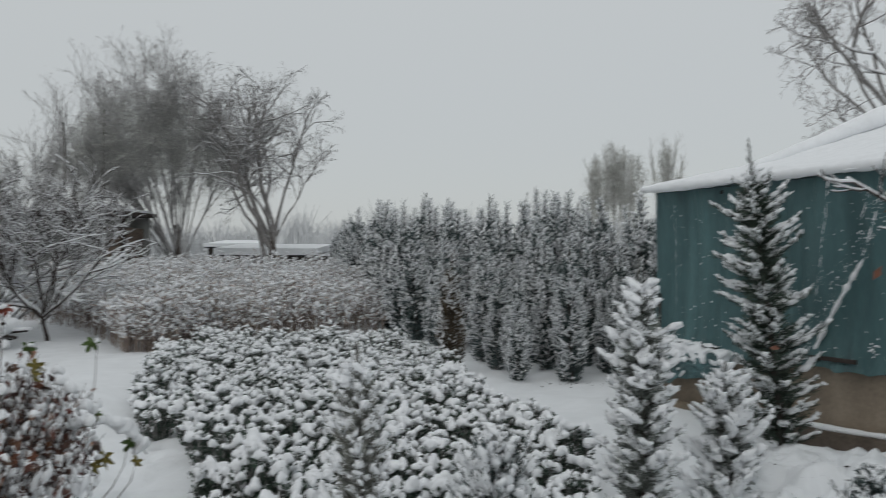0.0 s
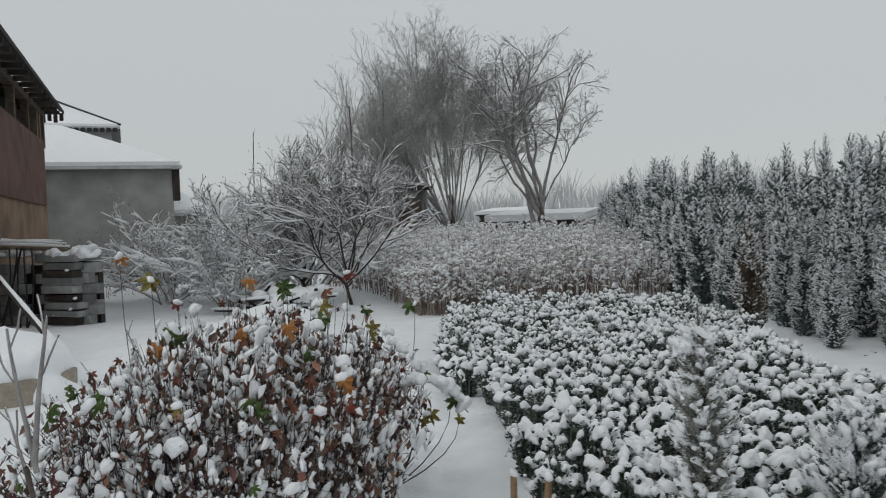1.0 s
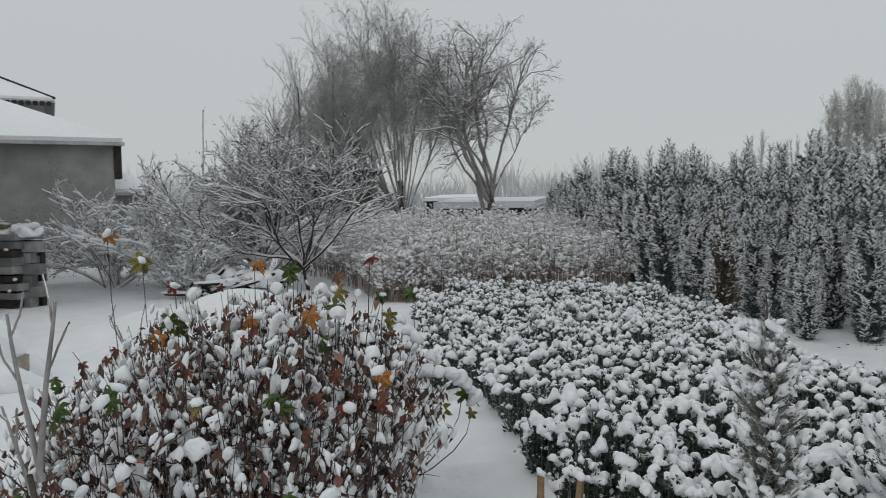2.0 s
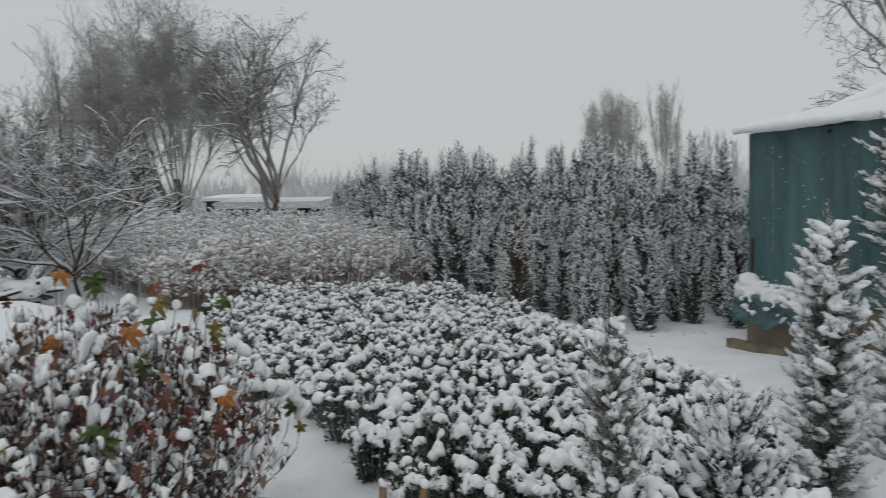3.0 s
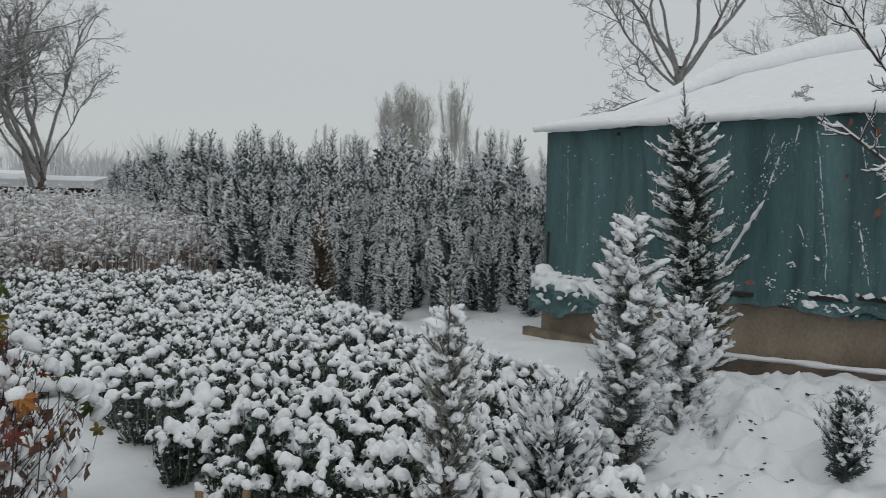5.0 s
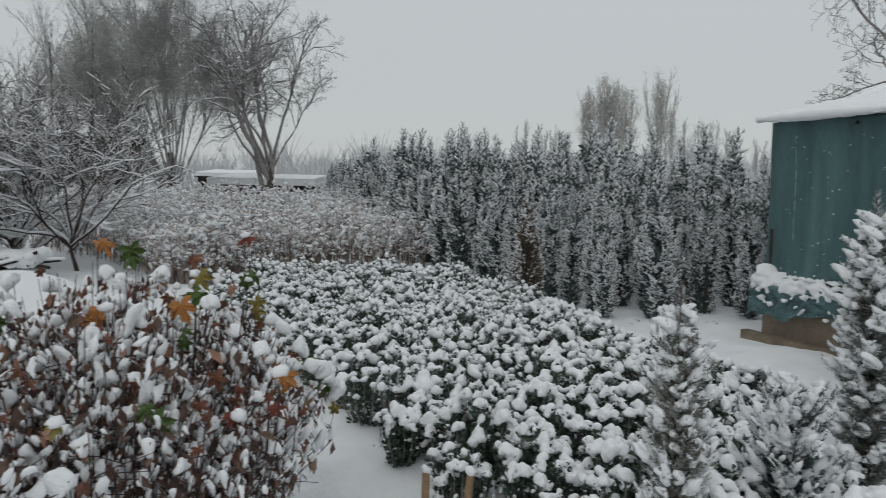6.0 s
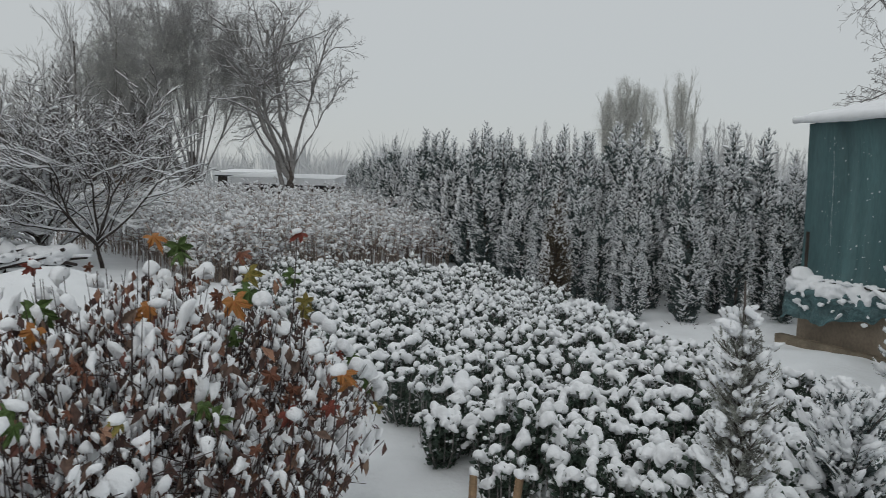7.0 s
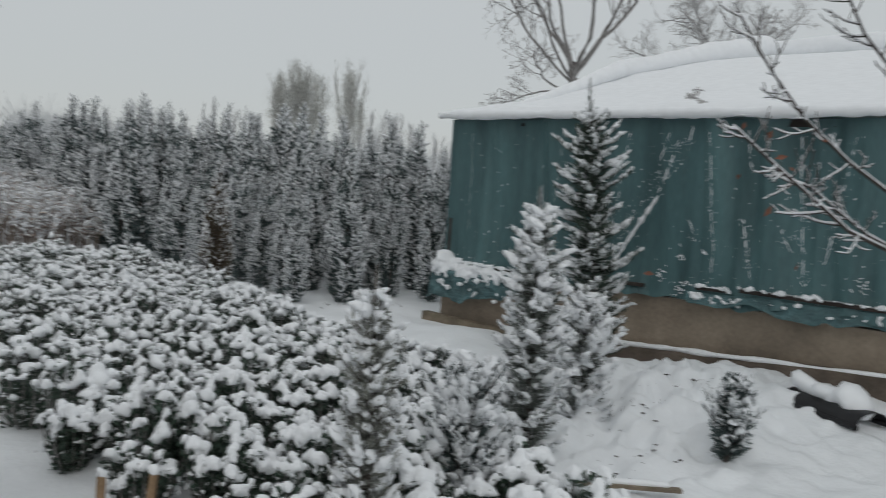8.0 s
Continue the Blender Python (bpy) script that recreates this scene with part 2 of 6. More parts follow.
def snow_lumps(mesher, rng, places, sizes, base=ICO2, mat=0, flat=0.75):
    """Soft heaps of snow: rounded above, flatter below, each uneven in its own way."""
    bv, bf = base
    for p, s in zip(places, sizes):
        q = rng.normal(size=(4, 3)) * np.array([[1.4], [1.8], [2.6], [3.4]])
        ph = rng.uniform(0, 6.28, 4)
        w = 1 + (np.sin(bv @ q.T + ph) * np.array([0.15, 0.13, 0.09, 0.06])).sum(1)
        v = bv * w[:, None]
        z = np.where(v[:, 2] > 0, v[:, 2] * flat, v[:, 2] * 0.6)
        a = rng.uniform(0, 6.28)
        sx, sy = s * rng.uniform(0.8, 1.35), s * rng.uniform(0.75, 1.15)
        x, y = v[:, 0] * sx, v[:, 1] * sy
        tilt = rng.normal(size=2) * 0.25
        mesher.add(np.stack([p[0] + x * math.cos(a) - y * math.sin(a), p[1] + x * math.sin(a) + y * math.cos(a), p[2] + z * s + x * tilt[0] + y * tilt[1]], 1), bf, mat)


def snow_caps(mesher, rng, places, sizes, base=ICO2, mat=0, tall=1.0):
    """Caps of wet snow on shoots: domed above, hollow below, with a rim that sags unevenly."""
    bv, bf = base
    for p, s in zip(places, sizes):
        q = rng.normal(size=(4, 3)) * np.array([[1.3], [2.2], [3.6], [5.0]])
        w = 1 + (np.sin(bv @ q.T + rng.uniform(0, 6.28, 4)) * np.array([0.10, 0.10, 0.09, 0.07])).sum(1)
        v = bv * w[:, None]
        rim = np.hypot(v[:, 0], v[:, 1])
        a = rng.uniform(0, 6.28)
        sag = 0.35 + 0.35 * np.sin(np.arctan2(v[:, 1], v[:, 0]) * rng.integers(1, 4) + a)
        z = np.where(v[:, 2] > 0, v[:, 2] * rng.uniform(0.8, 1.15) * tall, v[:, 2] * 0.45) - sag * rim ** 3
        x, y = v[:, 0] * s * rng.uniform(0.85, 1.2), v[:, 1] * s * rng.uniform(0.8, 1.0)
        mesher.add(np.stack([p[0] + x * math.cos(a) - y * math.sin(a), p[1] + x * math.sin(a) + y * math.cos(a), p[2] + z * s], 1), bf, mat)


def fused(mesh, voxel, rounds=4, grow=0.0):
    """The same snow grown together into one soft skin."""
    ob = new("soft", mesh)
    mod = ob.modifiers.new("join", "REMESH")
    mod.mode, mod.voxel_size, mod.use_smooth_shade = "VOXEL", voxel, True
    mod = ob.modifiers.new("soften", "SMOOTH")
    mod.factor, mod.iterations = 0.5, rounds
    bpy.context.view_layer.update()
    me = bpy.data.meshes.new_from_object(ob.evaluated_get(bpy.context.evaluated_depsgraph_get()))
    mats = list(mesh.materials)
    bpy.data.objects.remove(ob)
    me.materials.clear()
    for mat in mats:
        me.materials.append(mat)
    co = np.empty(len(me.vertices) * 3)
    me.vertices.foreach_get("co", co)
    co = co.reshape(-1, 3)
    no = np.empty(len(me.vertices) * 3)
    me.vertices.foreach_get("normal", no)
    co += no.reshape(-1, 3) * (grow + 0.0035 * vnoise(co[:, 0] * 45 + co[:, 2] * 30, co[:, 1] * 45 - co[:, 2] * 20, 17))[:, None]
    me.vertices.foreach_set("co", co.ravel())
    me.update()
    return me


def flake(seed, base=None):
    """An uneven scrap of snow as it hangs on a leaf, along x."""
    rng = np.random.default_rng(seed)
    v, f = base or ICO2
    q = rng.normal(size=(4, 3)) * np.array([[1.6], [2.4], [3.8], [5.5]])
    w = 1 + (np.sin(v @ q.T + rng.uniform(0, 6.28, 4)) * np.array([0.24, 0.20, 0.13, 0.07])).sum(1)
    v = v * w[:, None]
    v[:, 1] += 0.25 * np.sin(v[:, 0] * rng.uniform(1.5, 3.0) + rng.uniform(0, 6.28))
    v[:, 2] -= 0.35 * v[:, 0] ** 2
    v[:, 1] *= 1 - 0.45 * v[:, 0]
    return v, f


FLAKES = [flake(k) for k in range(7)]
SCRAPS = [flake(k + 20, ICO1) for k in range(7)]


# ---------------------------------------------------------------- ground
def bell(x, y, cx, cy, rx, ry, turn=0.0):
    c, s = math.cos(turn), math.sin(turn)
    u, v = ((x - cx) * c + (y - cy) * s) / rx, (-(x - cx) * s + (y - cy) * c) / ry
    return np.exp(-(u * u + v * v))


def ground_height(x, y):
    x, y = np.asarray(x, dtype=float), np.asarray(y, dtype=float)
    near = np.exp(-(x * x + (y - 5) ** 2) / 500.0)
    z = 0.05 * vnoise(x * 0.45, y * 0.45, 1) + near * (0.03 * vnoise(x * 1.7, y * 1.7, 2) + 0.012 * vnoise(x * 5.0, y * 5.0, 3))
    z = z + 0.80 * bell(x, y, -5.15, 6.9, 1.15, 0.8, 0.4) + 0.40 * bell(x, y, -6.9, 7.9, 1.1, 0.9)
    z = z + 0.22 * bell(x, y, 4.2, 4.2, 1.3, 1.6) + 0.18 * bell(x, y, 2.9, 4.6, 0.9, 1.0) + 0.1 * bell(x, y, 2.2, 6.9, 0.5, 0.8)
    z = z - 0.13 * bell(x, y, 1.45, 4.0, 0.9, 0.8)
    # disturbed snow between the conifers and the low wall
    rough = bell(x, y, 2.6, 4.3, 1.3, 1.2)
    lumps = 1 - np.abs(vnoise(x * 4.5, y * 4.5, 5)) * 2
    z = z + rough * (0.08 * lumps + 0.06 * vnoise(x * 8, y * 8, 6) + 0.065 * np.clip(vnoise(x * 13, y * 13, 7), -0.5, 0.6))
    # trodden path beside the shrubs
    z = z - 0.07 * np.exp(-((x + 1.75 + 0.25 * (y - 3.0)) / 0.30) ** 2) * ((y > 1.5) & (y < 8))
    z = z + 0.05 * np.exp(-((x + 1.75 + 0.25 * (y - 3.0)) / 0.35) ** 2) * (vnoise(x * 5, y * 5, 8) + 0.4 * vnoise(x * 12, y * 12, 9))
    return z


def height_at(x, y):
    return float(ground_height(np.array([x]), np.array([y]))[0])


def spaced(lo, hi, step, far, grow):
    near = list(np.arange(lo, hi + 1e-6, step))
    out, s, x = [], step, hi
    while x < far:
        s *= grow
        x += s
        out.append(x)
    low, s, x = [], step, lo
    while x > -far:
        s *= grow
        x -= s
        low.append(x)
    return np.array(low[::-1] + near + out)


gx, gy = spaced(-6, 4.6, 0.034, 900, 1.10), spaced(1.4, 8, 0.034, 900, 1.10)
GX, GY = np.meshgrid(gx, gy, indexing="ij")
gm = Mesher()
ni, nj = len(gx), len(gy)
ii, jj = np.meshgrid(np.arange(ni - 1), np.arange(nj - 1), indexing="ij")
gm.add(np.stack([GX, GY, ground_height(GX, GY)], -1).reshape(-1, 3),
       np.stack([ii * nj + jj, (ii + 1) * nj + jj, (ii + 1) * nj + jj + 1, ii * nj + jj + 1], -1).reshape(-1, 4))
ground = new("ground", gm.mesh("ground", [SNOW_GROUND]))
tagged(ground, "uneven garden ground under fresh white snow", "ground", kind="structure")

# ---------------------------------------------------------------- greenhouse
GA, GU, GN = np.array([2.56, 8.13]), np.array([0.420, -0.9075]), np.array([0.9075, 0.420])


def gh(u, w, z):
    """Greenhouse places: u along the wall from its far corner, w into the house, z up."""
    u, w, z = np.broadcast_arrays(np.asarray(u, float), np.asarray(w, float), np.asarray(z, float))
    return np.stack([GA[0] + u * GU[0] + w * GN[0], GA[1] + u * GU[1] + w * GN[1], z], -1)


def grid_faces(a, b):
    i, j = np.meshgrid(np.arange(a - 1), np.arange(b - 1), indexing="ij")
    return np.stack([i * b + j, (i + 1) * b + j, (i + 1) * b + j + 1, i * b + j + 1], -1).reshape(-1, 4)


GH_LEN, EAVE = 11.0, 2.40


def roof_z(w):
    return np.interp(w, [0, 1.7, 4.0, 6.5, 9.1, 11.7, 14.2, 16.5, 18.2], [EAVE + 0.02, 2.77, 3.43, 4.03, 4.52, 4.03, 3.43, 2.77, EAVE + 0.02])


def gh_beam(mesher, a, b, thick, mat=0):
    """A squared bar between two greenhouse places."""
    p, q = Vector(gh(*a)), Vector(gh(*b))
    m = Matrix.Translation((p + q) / 2) @ (q - p).to_track_quat("X", "Z").to_matrix().to_4x4()
    h = (q - p).length / 2
    mesher.box(-h, -thick[0] / 2, -thick[1] / 2, h, thick[0] / 2, thick[1] / 2, mat, m)


def make_greenhouse():
    g = thing("greenhouse", "long low teal film greenhouse with thick snow on its roof", "greenhouse")
    rng = np.random.default_rng(11)
    # side film, pulled over the frame, with upright folds and sagging pockets
    us, zs = np.linspace(0, GH_LEN, 420), np.linspace(0.0, 1.0, 40)
    U, T = np.meshgrid(us, zs, indexing="ij")
    low = 0.60 + 0.04 * us + 0.035 * vnoise(us * 2.3, us * 0, 3) + 0.025 * vnoise(us * 7, us * 0, 4)
    Z = low[:, None] + (EAVE - low[:, None]) * T
    post = np.abs((U + 0.55) % 1.1 - 0.55)
    W = 0.05 * np.clip(post / 0.25, 0, 1) * np.sin(math.pi * T) ** 0.7 - 0.03
    W = W + 0.045 * vnoise(U * 4.5 + 0.8 * T, T * 1.0, 5) + 0.020 * vnoise(U * 14 + 1.5 * T, T * 1.4, 6) + 0.006 * vnoise(U * 40 + 3 * T, T * 6, 7)
    W = W - 0.06 * np.clip((0.12 - T) / 0.12, 0, 1) * (0.5 + 0.5 * vnoise(U * 9, T * 0, 9))
    m = Mesher()
    m.add(gh(U, W, Z).reshape(-1, 3), grid_faces(len(us), len(zs)))
    part("wall_film", m, FILM, g, "teal plastic film with upright folds")
    # end film at the far gable
    ws, ts = np.linspace(0, 18.2, 90), np.linspace(0, 1, 8)
    WW, TT = np.meshgrid(ws, ts, indexing="ij")
    m = Mesher()
    m.add(gh(0.02 * vnoise(WW * 3, TT * 2, 8), WW, 0.65 + (roof_z(WW) - 0.65) * TT).reshape(-1, 3), grid_faces(90, 8))
    part("gable_film", m, FILM, g)
    # roof film and its blanket of snow
    us, ws = np.linspace(-0.12, GH_LEN, 200), np.linspace(-0.14, 18.3, 150)
    U, W = np.meshgrid(us, ws, indexing="ij")
    zr = roof_z(np.clip(W, 0, 18.2)) - 0.10 * np.clip(-W, 0, 1)
    m = Mesher()
    m.add(gh(U, W, zr + 0.01).reshape(-1, 3), grid_faces(200, 150))
    part("roof_film", m, FILM, g)
    depth = 0.085 + 0.018 * vnoise(U * 1.3, W * 1.3, 21) + 0.012 * vnoise(U * 5, W * 5, 22)
    edge = np.minimum(np.minimum((U + 0.12) / 0.10, (W + 0.14) / 0.07), 1)
    top = zr + 0.012 + depth * np.sqrt(np.clip(edge, 0, 1))
    sag = 0.02 * vnoise(U * 3.1, W * 0, 23) + 0.012 * vnoise(U * 11, W * 0, 24)
    m = Mesher()
    m.add(gh(U, W - 0.03 + sag * (W < 0.1), top).reshape(-1, 3), grid_faces(200, 150))
    front = np.linspace(-0.12, GH_LEN, 300)
    lip = 0.05 + 0.012 * vnoise(front * 4, front * 0, 25) + 0.008 * vnoise(front * 14, front * 0, 26)
    m.tube(gh(front, -0.15 + 0.015 * vnoise(front * 3, front * 0, 27), EAVE + 0.045), lip, 10)
    part("roof_snow", m, SNOW, g, "thick smooth snow blanket")
    # roll of snow along the gable edge
    w = np.linspace(0.6, 11.0, 120)
    m = Mesher()
    m.tube(gh(0.06 + 0.04 * vnoise(w * 1.3, w * 0, 31), w, roof_z(w) + np.interp(w, [0.6, 2.0, 3.5, 9], [0.03, 0.12, 0.22, 0.30]) + 0.04 * vnoise(w * 0.9, w * 0, 32) * np.clip(w - 1.2, 0, 1)),
           np.interp(w, [0.6, 2.0, 4, 7, 9, 11], [0.02, 0.08, 0.14, 0.19, 0.24, 0.24]) * (1 + 0.10 * vnoise(w * 2.2, w * 0, 33) + 0.05 * vnoise(w * 7, w * 0, 34)), 12)
    ru = np.linspace(0.1, GH_LEN, 90)
    m.tube(gh(ru, 9.1 + 0.08 * vnoise(ru * 0.8, ru * 0, 35), roof_z(9.1) + 0.22 + 0.05 * vnoise(ru * 0.6, ru * 0, 36)), 0.22 + 0.03 * vnoise(ru * 1.6, ru * 0, 37), 12)
    snow_lumps(m, rng, gh(rng.uniform(-0.1, 0.1, 6), rng.uniform(8.2, 9.2, 6), 4.86).tolist(), rng.uniform(0.10, 0.15, 6))
    part("snow_roll", m, SNOW, g, "rounded ridge of drifted snow")
    # crack in the roof snow where a strap shows
    m = Mesher()
    for k in range(120):
        f = rng.random() ** 0.9
        s = rng.uniform(0.005, 0.014)
        m.stamp(*SCRAPS[k % 7], turns_from(rng, np.array([[0.3, 0.8, 0.5]]) + rng.normal(size=(1, 3)) * 0.5, np.array([[s * 2.4, s, s * 0.7]])), [gh(2.96 - 1.15 * f + 0.05 * math.sin(f * 9) + rng.normal() * (0.012 + 0.03 * f), 0.0 + 2.3 * f, roof_z(2.3 * f) + 0.104)])
    part("strap", m, TWIG_GREY, g, "torn seam showing through the roof snow")
    # frame
    for k in range(11):
        m = Mesher()
        gh_beam(m, (k * 1.1, 0.15, 0.1), (k * 1.1, 0.15, EAVE), (0.06, 0.06))
        part("post", m, WOOD_DARK, g, smooth=False)
    m = Mesher()
    gh_beam(m, (0, 0.05, EAVE - 0.03), (GH_LEN, 0.05, EAVE - 0.03), (0.07, 0.07))
    part("eave_beam", m, WOOD_DARK, g, smooth=False)
    m = Mesher()
    gh_beam(m, (0.05, -0.05, 0.72), (0.05, -0.05, 1.25), (0.03, 0.03))
    part("corner_bar", m, WOOD_DARK, g, smooth=False)
    # leaning strut under the film with snow caught on it, and creases that hold a little snow
    m = Mesher()
    t = np.linspace(0, 1, 70)
    m.tube(gh(2.18 + 0.50 * t, -0.06 - 0.02 * np.sin(math.pi * t), 0.84 + 0.84 * t), (0.019 + 0.010 * vnoise(t * 17, t * 0, 41)) * np.interp(t, [0, 0.1, 0.85, 1], [0.5, 1, 1, 0.3]), 8)
    part("strut_snow", m, FROST, g, "snow caught along a slanting strut")
    creases = ((2.33, 2.28, 2.20, 1.29, 0.006), (2.83, 2.20, 2.68, 1.70, 0.013), (2.96, 2.34, 2.93, 2.15, 0.012), (3.12, 2.29, 3.25, 1.29, 0.009), (3.25, 1.29, 3.27, 0.95, 0.007), (3.47, 2.30, 3.54, 1.92, 0.010),
               (3.50, 1.52, 3.62, 0.98, 0.012), (3.83, 1.46, 3.93, 1.28, 0.010), (3.92, 2.25, 4.06, 1.00, 0.011), (3.00, 1.48, 3.09, 1.28, 0.009), (0.32, 2.25, 0.34, 1.1, 0.004), (2.74, 2.28, 2.66, 2.0, 0.008),
               (4.35, 2.25, 4.20, 1.2, 0.009), (4.75, 2.2, 4.9, 1.0, 0.010), (5.4, 2.2, 5.3, 1.1, 0.008), (1.55, 2.3, 1.50, 1.5, 0.004))
    for u0, z0, u1, z1, r in creases:
        m = Mesher()
        a, long = 0.0, math.hypot(u1 - u0, z1 - z0)
        while a < 1:
            b = min(1.0, a + rng.uniform(0.03, 0.16) / long)
            q = np.linspace(a, b, 5)
            wave = 0.010 * vnoise(q * 9 + u0 * 5, q * 0, 43)
            m.tube(gh(u0 + (u1 - u0) * q + wave, -0.062, z0 + (z1 - z0) * q), r * rng.uniform(0.20, 0.65) * np.array([0.2, 0.9, 1.0, 0.8, 0.15]), 5)
            a = b + rng.uniform(0.0, 0.07) / long
        for k in range(int(60 * long)):
            a, e = rng.random(), r * rng.uniform(0.15, 0.5)
            m.stamp(*SCRAPS[k % 7], [np.diag([e, e * 0.6, e * 1.5])], [gh(u0 + (u1 - u0) * a + rng.normal() * 0.03, -0.062, z0 + (z1 - z0) * a)])
        part("crease_snow", m, FROST, g)
    # clots of snow stuck to the film
    m = Mesher()
    for u0, z0, wide in ((2.77, 0.93, 0.05), (2.98, 0.83, 0.06), (3.17, 1.19, 0.03), (2.98, 1.12, 0.035), (3.05, 0.88, 0.03), (4.5, 1.05, 0.05)):
        k = int(wide * 260)
        snow_lumps(m, rng, gh(u0 + rng.normal(size=k) * wide * 0.6, -0.062, z0 + rng.normal(size=k) * wide * 0.6).tolist(), rng.uniform(0.005, 0.013, k), ICO2)
    part("skirt_snow", m, FROST, g)
    m = Mesher()
    n = 900
    u, z = rng.uniform(0.2, 6.5, n), 0.75 + 1.5 * rng.random(n) ** 1.5
    # most of it beside the strut and in the lee of the folds
    a = rng.random(260)
    u[:260] = 2.05 + 0.9 * a + np.abs(rng.normal(size=260)) * 0.07 * rng.choice([-1.6, 0.6], 260)
    z[:260] = 0.85 + 1.35 * a + rng.normal(size=260) * 0.04
    s = 0.0015 + 0.009 * rng.random(n) ** 3
    m.stamp(*OCTA, np.stack([np.diag([a, a, a * 1.4]) for a in s]), gh(u, -0.075, z))
    part("clinging_flakes", m, FROST, g, "specks of snow stuck to the film")
    # low plastered wall, and the footing that stands out below it
    us, zs = np.linspace(0, GH_LEN, 160), np.array([-0.2, 0.15, 0.3, 0.45, 0.6, 0.72])
    U, Z = np.meshgrid(us, zs, indexing="ij")
    m = Mesher()
    m.add(gh(U, 0.02 + 0.012 * vnoise(U * 2.5, Z * 4, 51), Z).reshape(-1, 3), grid_faces(160, 6))
    m.add(gh(U[:, [0, -1]] * 0 + us[:, None], np.array([[0.02, 0.22]]), 0.72).reshape(-1, 3), grid_faces(160, 2))
    m.add(gh(0.0, np.array([[0.02, 0.22]]), np.array([[-0.2], [0.72]])).reshape(-1, 3), grid_faces(2, 2))
    part("plinth", m, PLASTER, g, "stained tan plastered low wall")
    m = Mesher()
    us = np.linspace(1.35, GH_LEN, 140)
    prof = [(-0.16, -0.2), (-0.16, 0.17), (-0.14, 0.19), (0.03, 0.20)]
    rising = 0.075 * np.clip(us - 2.3, 0, 3)
    V = np.stack([gh(us, w + 0.012 * vnoise(us * 3, us * 0, 52), z + (rising if z > 0 else 0) + 0.012 * vnoise(us * 2, us * 0, 53)) for w, z in prof], 1)
    m.add(V.reshape(-1, 3), grid_faces(140, 4))
    part("footing", m, FOOTING, g, "dark damp concrete footing")
    m = Mesher()
    us = np.linspace(1.4, GH_LEN, 160)
    m.tube(gh(us, -0.08 + 0.03 * vnoise(us * 3, us * 0, 54), 0.195 + 0.075 * np.clip(us - 2.3, 0, 3) + 0.01 * vnoise(us * 4, us * 0, 55)), 0.032 * (0.8 + 0.5 * vnoise(us * 2.2, us * 0, 56) ** 2 + 0.2 * vnoise(us * 8, us * 0, 57)), 7)
    part("footing_snow", m, SNOW, g)
    # battens that clamp the film, with snow lying on them
    for u0, u1, z in ((2.15, 2.62, 0.80), (3.14, 3.43, 0.86), (3.54, 5.4, 0.89), (0.25, 1.0, 0.73), (5.6, 7.2, 0.93)):
        b = Mesher()
        gh_beam(b, (u0, -0.07, z), (u1, -0.07, z + 0.01), (0.03, 0.035))
        batten = part("batten", b, WOOD_DARK, g, "dark wooden batten", smooth=False)
        if u0 != 2.15:
            b = Mesher()
            k = int((u1 - u0) * 22) + 4
            uu = np.linspace(u0, u1, k)
            snow_lumps(b, rng, gh(uu, -0.085 + rng.normal(size=k) * 0.01, z + 0.022).tolist(), 0.014 + 0.028 * rng.random(k) ** 1.8, ICO2)
            shared("batten_snow", fused(b.mesh("batten_snow", [SNOW]), 0.010, 2), batten, Matrix.Identity(4))
    # torn film skirt with snow pockets below the battens
    m = Mesher()
    us, ts = np.linspace(3.05, 7.5, 120), np.linspace(0, 1, 8)
    U, T = np.meshgrid(us, ts, indexing="ij")
    m.add(gh(U, -0.06 - 0.07 * T * (0.6 + 0.6 * vnoise(U * 5, T, 61)), 0.73 + 0.03 * U - T * (0.09 + 0.06 * vnoise(U * 3.3, U * 0, 62) + 0.03 * vnoise(U * 11, U * 0, 63))).reshape(-1, 3), grid_faces(120, 8))
    part("film_skirt", m, FILM_LIGHT, g, "crumpled loose edge of teal film")
    m = Mesher()
    k = 120
    uu = np.concatenate([rng.uniform(3.08, 3.56, 45), rng.uniform(3.5, 7.3, k - 45)])
    snow_lumps(m, rng, gh(uu, -0.10, 0.68 + 0.03 * uu + 0.022 * rng.normal(size=k)).tolist(), 0.006 + 0.020 * rng.random(k) ** 1.5, ICO2)
    shared("skirt_snow", fused(m.mesh("skirt_snow", [SNOW]), 0.010, 2), g, Matrix.Identity(4))
    # far corner: tarpaulin over a stacked block, snow heap on top
    m = Mesher()
    us, ts = np.linspace(-0.10, 1.3, 70), np.linspace(0, 1, 24)
    U, T = np.meshgrid(us, ts, indexing="ij")
    reach = np.interp(T, [0, 0.35, 0.5, 1], [0.0, 0.09, 0.13, 0.15])
    drop = np.interp(T, [0, 0.35, 0.5, 1], [0.0, 0.03, 0.10, 0.34])
    hem = 1 - 0.5 * np.clip((U - 0.6) / 0.7, 0, 1) + 0.12 * vnoise(U * 3, T * 0, 71)
    m.add(gh(U, -0.05 - reach + 0.04 * vnoise(U * 6, T * 5, 72) + 0.022 * vnoise(U * 17, T * 11, 74), 0.70 - drop * hem + 0.04 * vnoise(U * 9, T * 7, 73)).reshape(-1, 3), grid_faces(70, 24))
    part("tarpaulin", m, FILM_LIGHT, g, "crumpled teal tarpaulin over the corner")
    m = Mesher()
    k = 110
    snow_lumps(m, rng, gh(rng.uniform(-0.05, 1.25, k), rng.uniform(-0.16, -0.03, k), rng.uniform(0.62, 0.70, k)).tolist(), rng.uniform(0.035, 0.075, k))
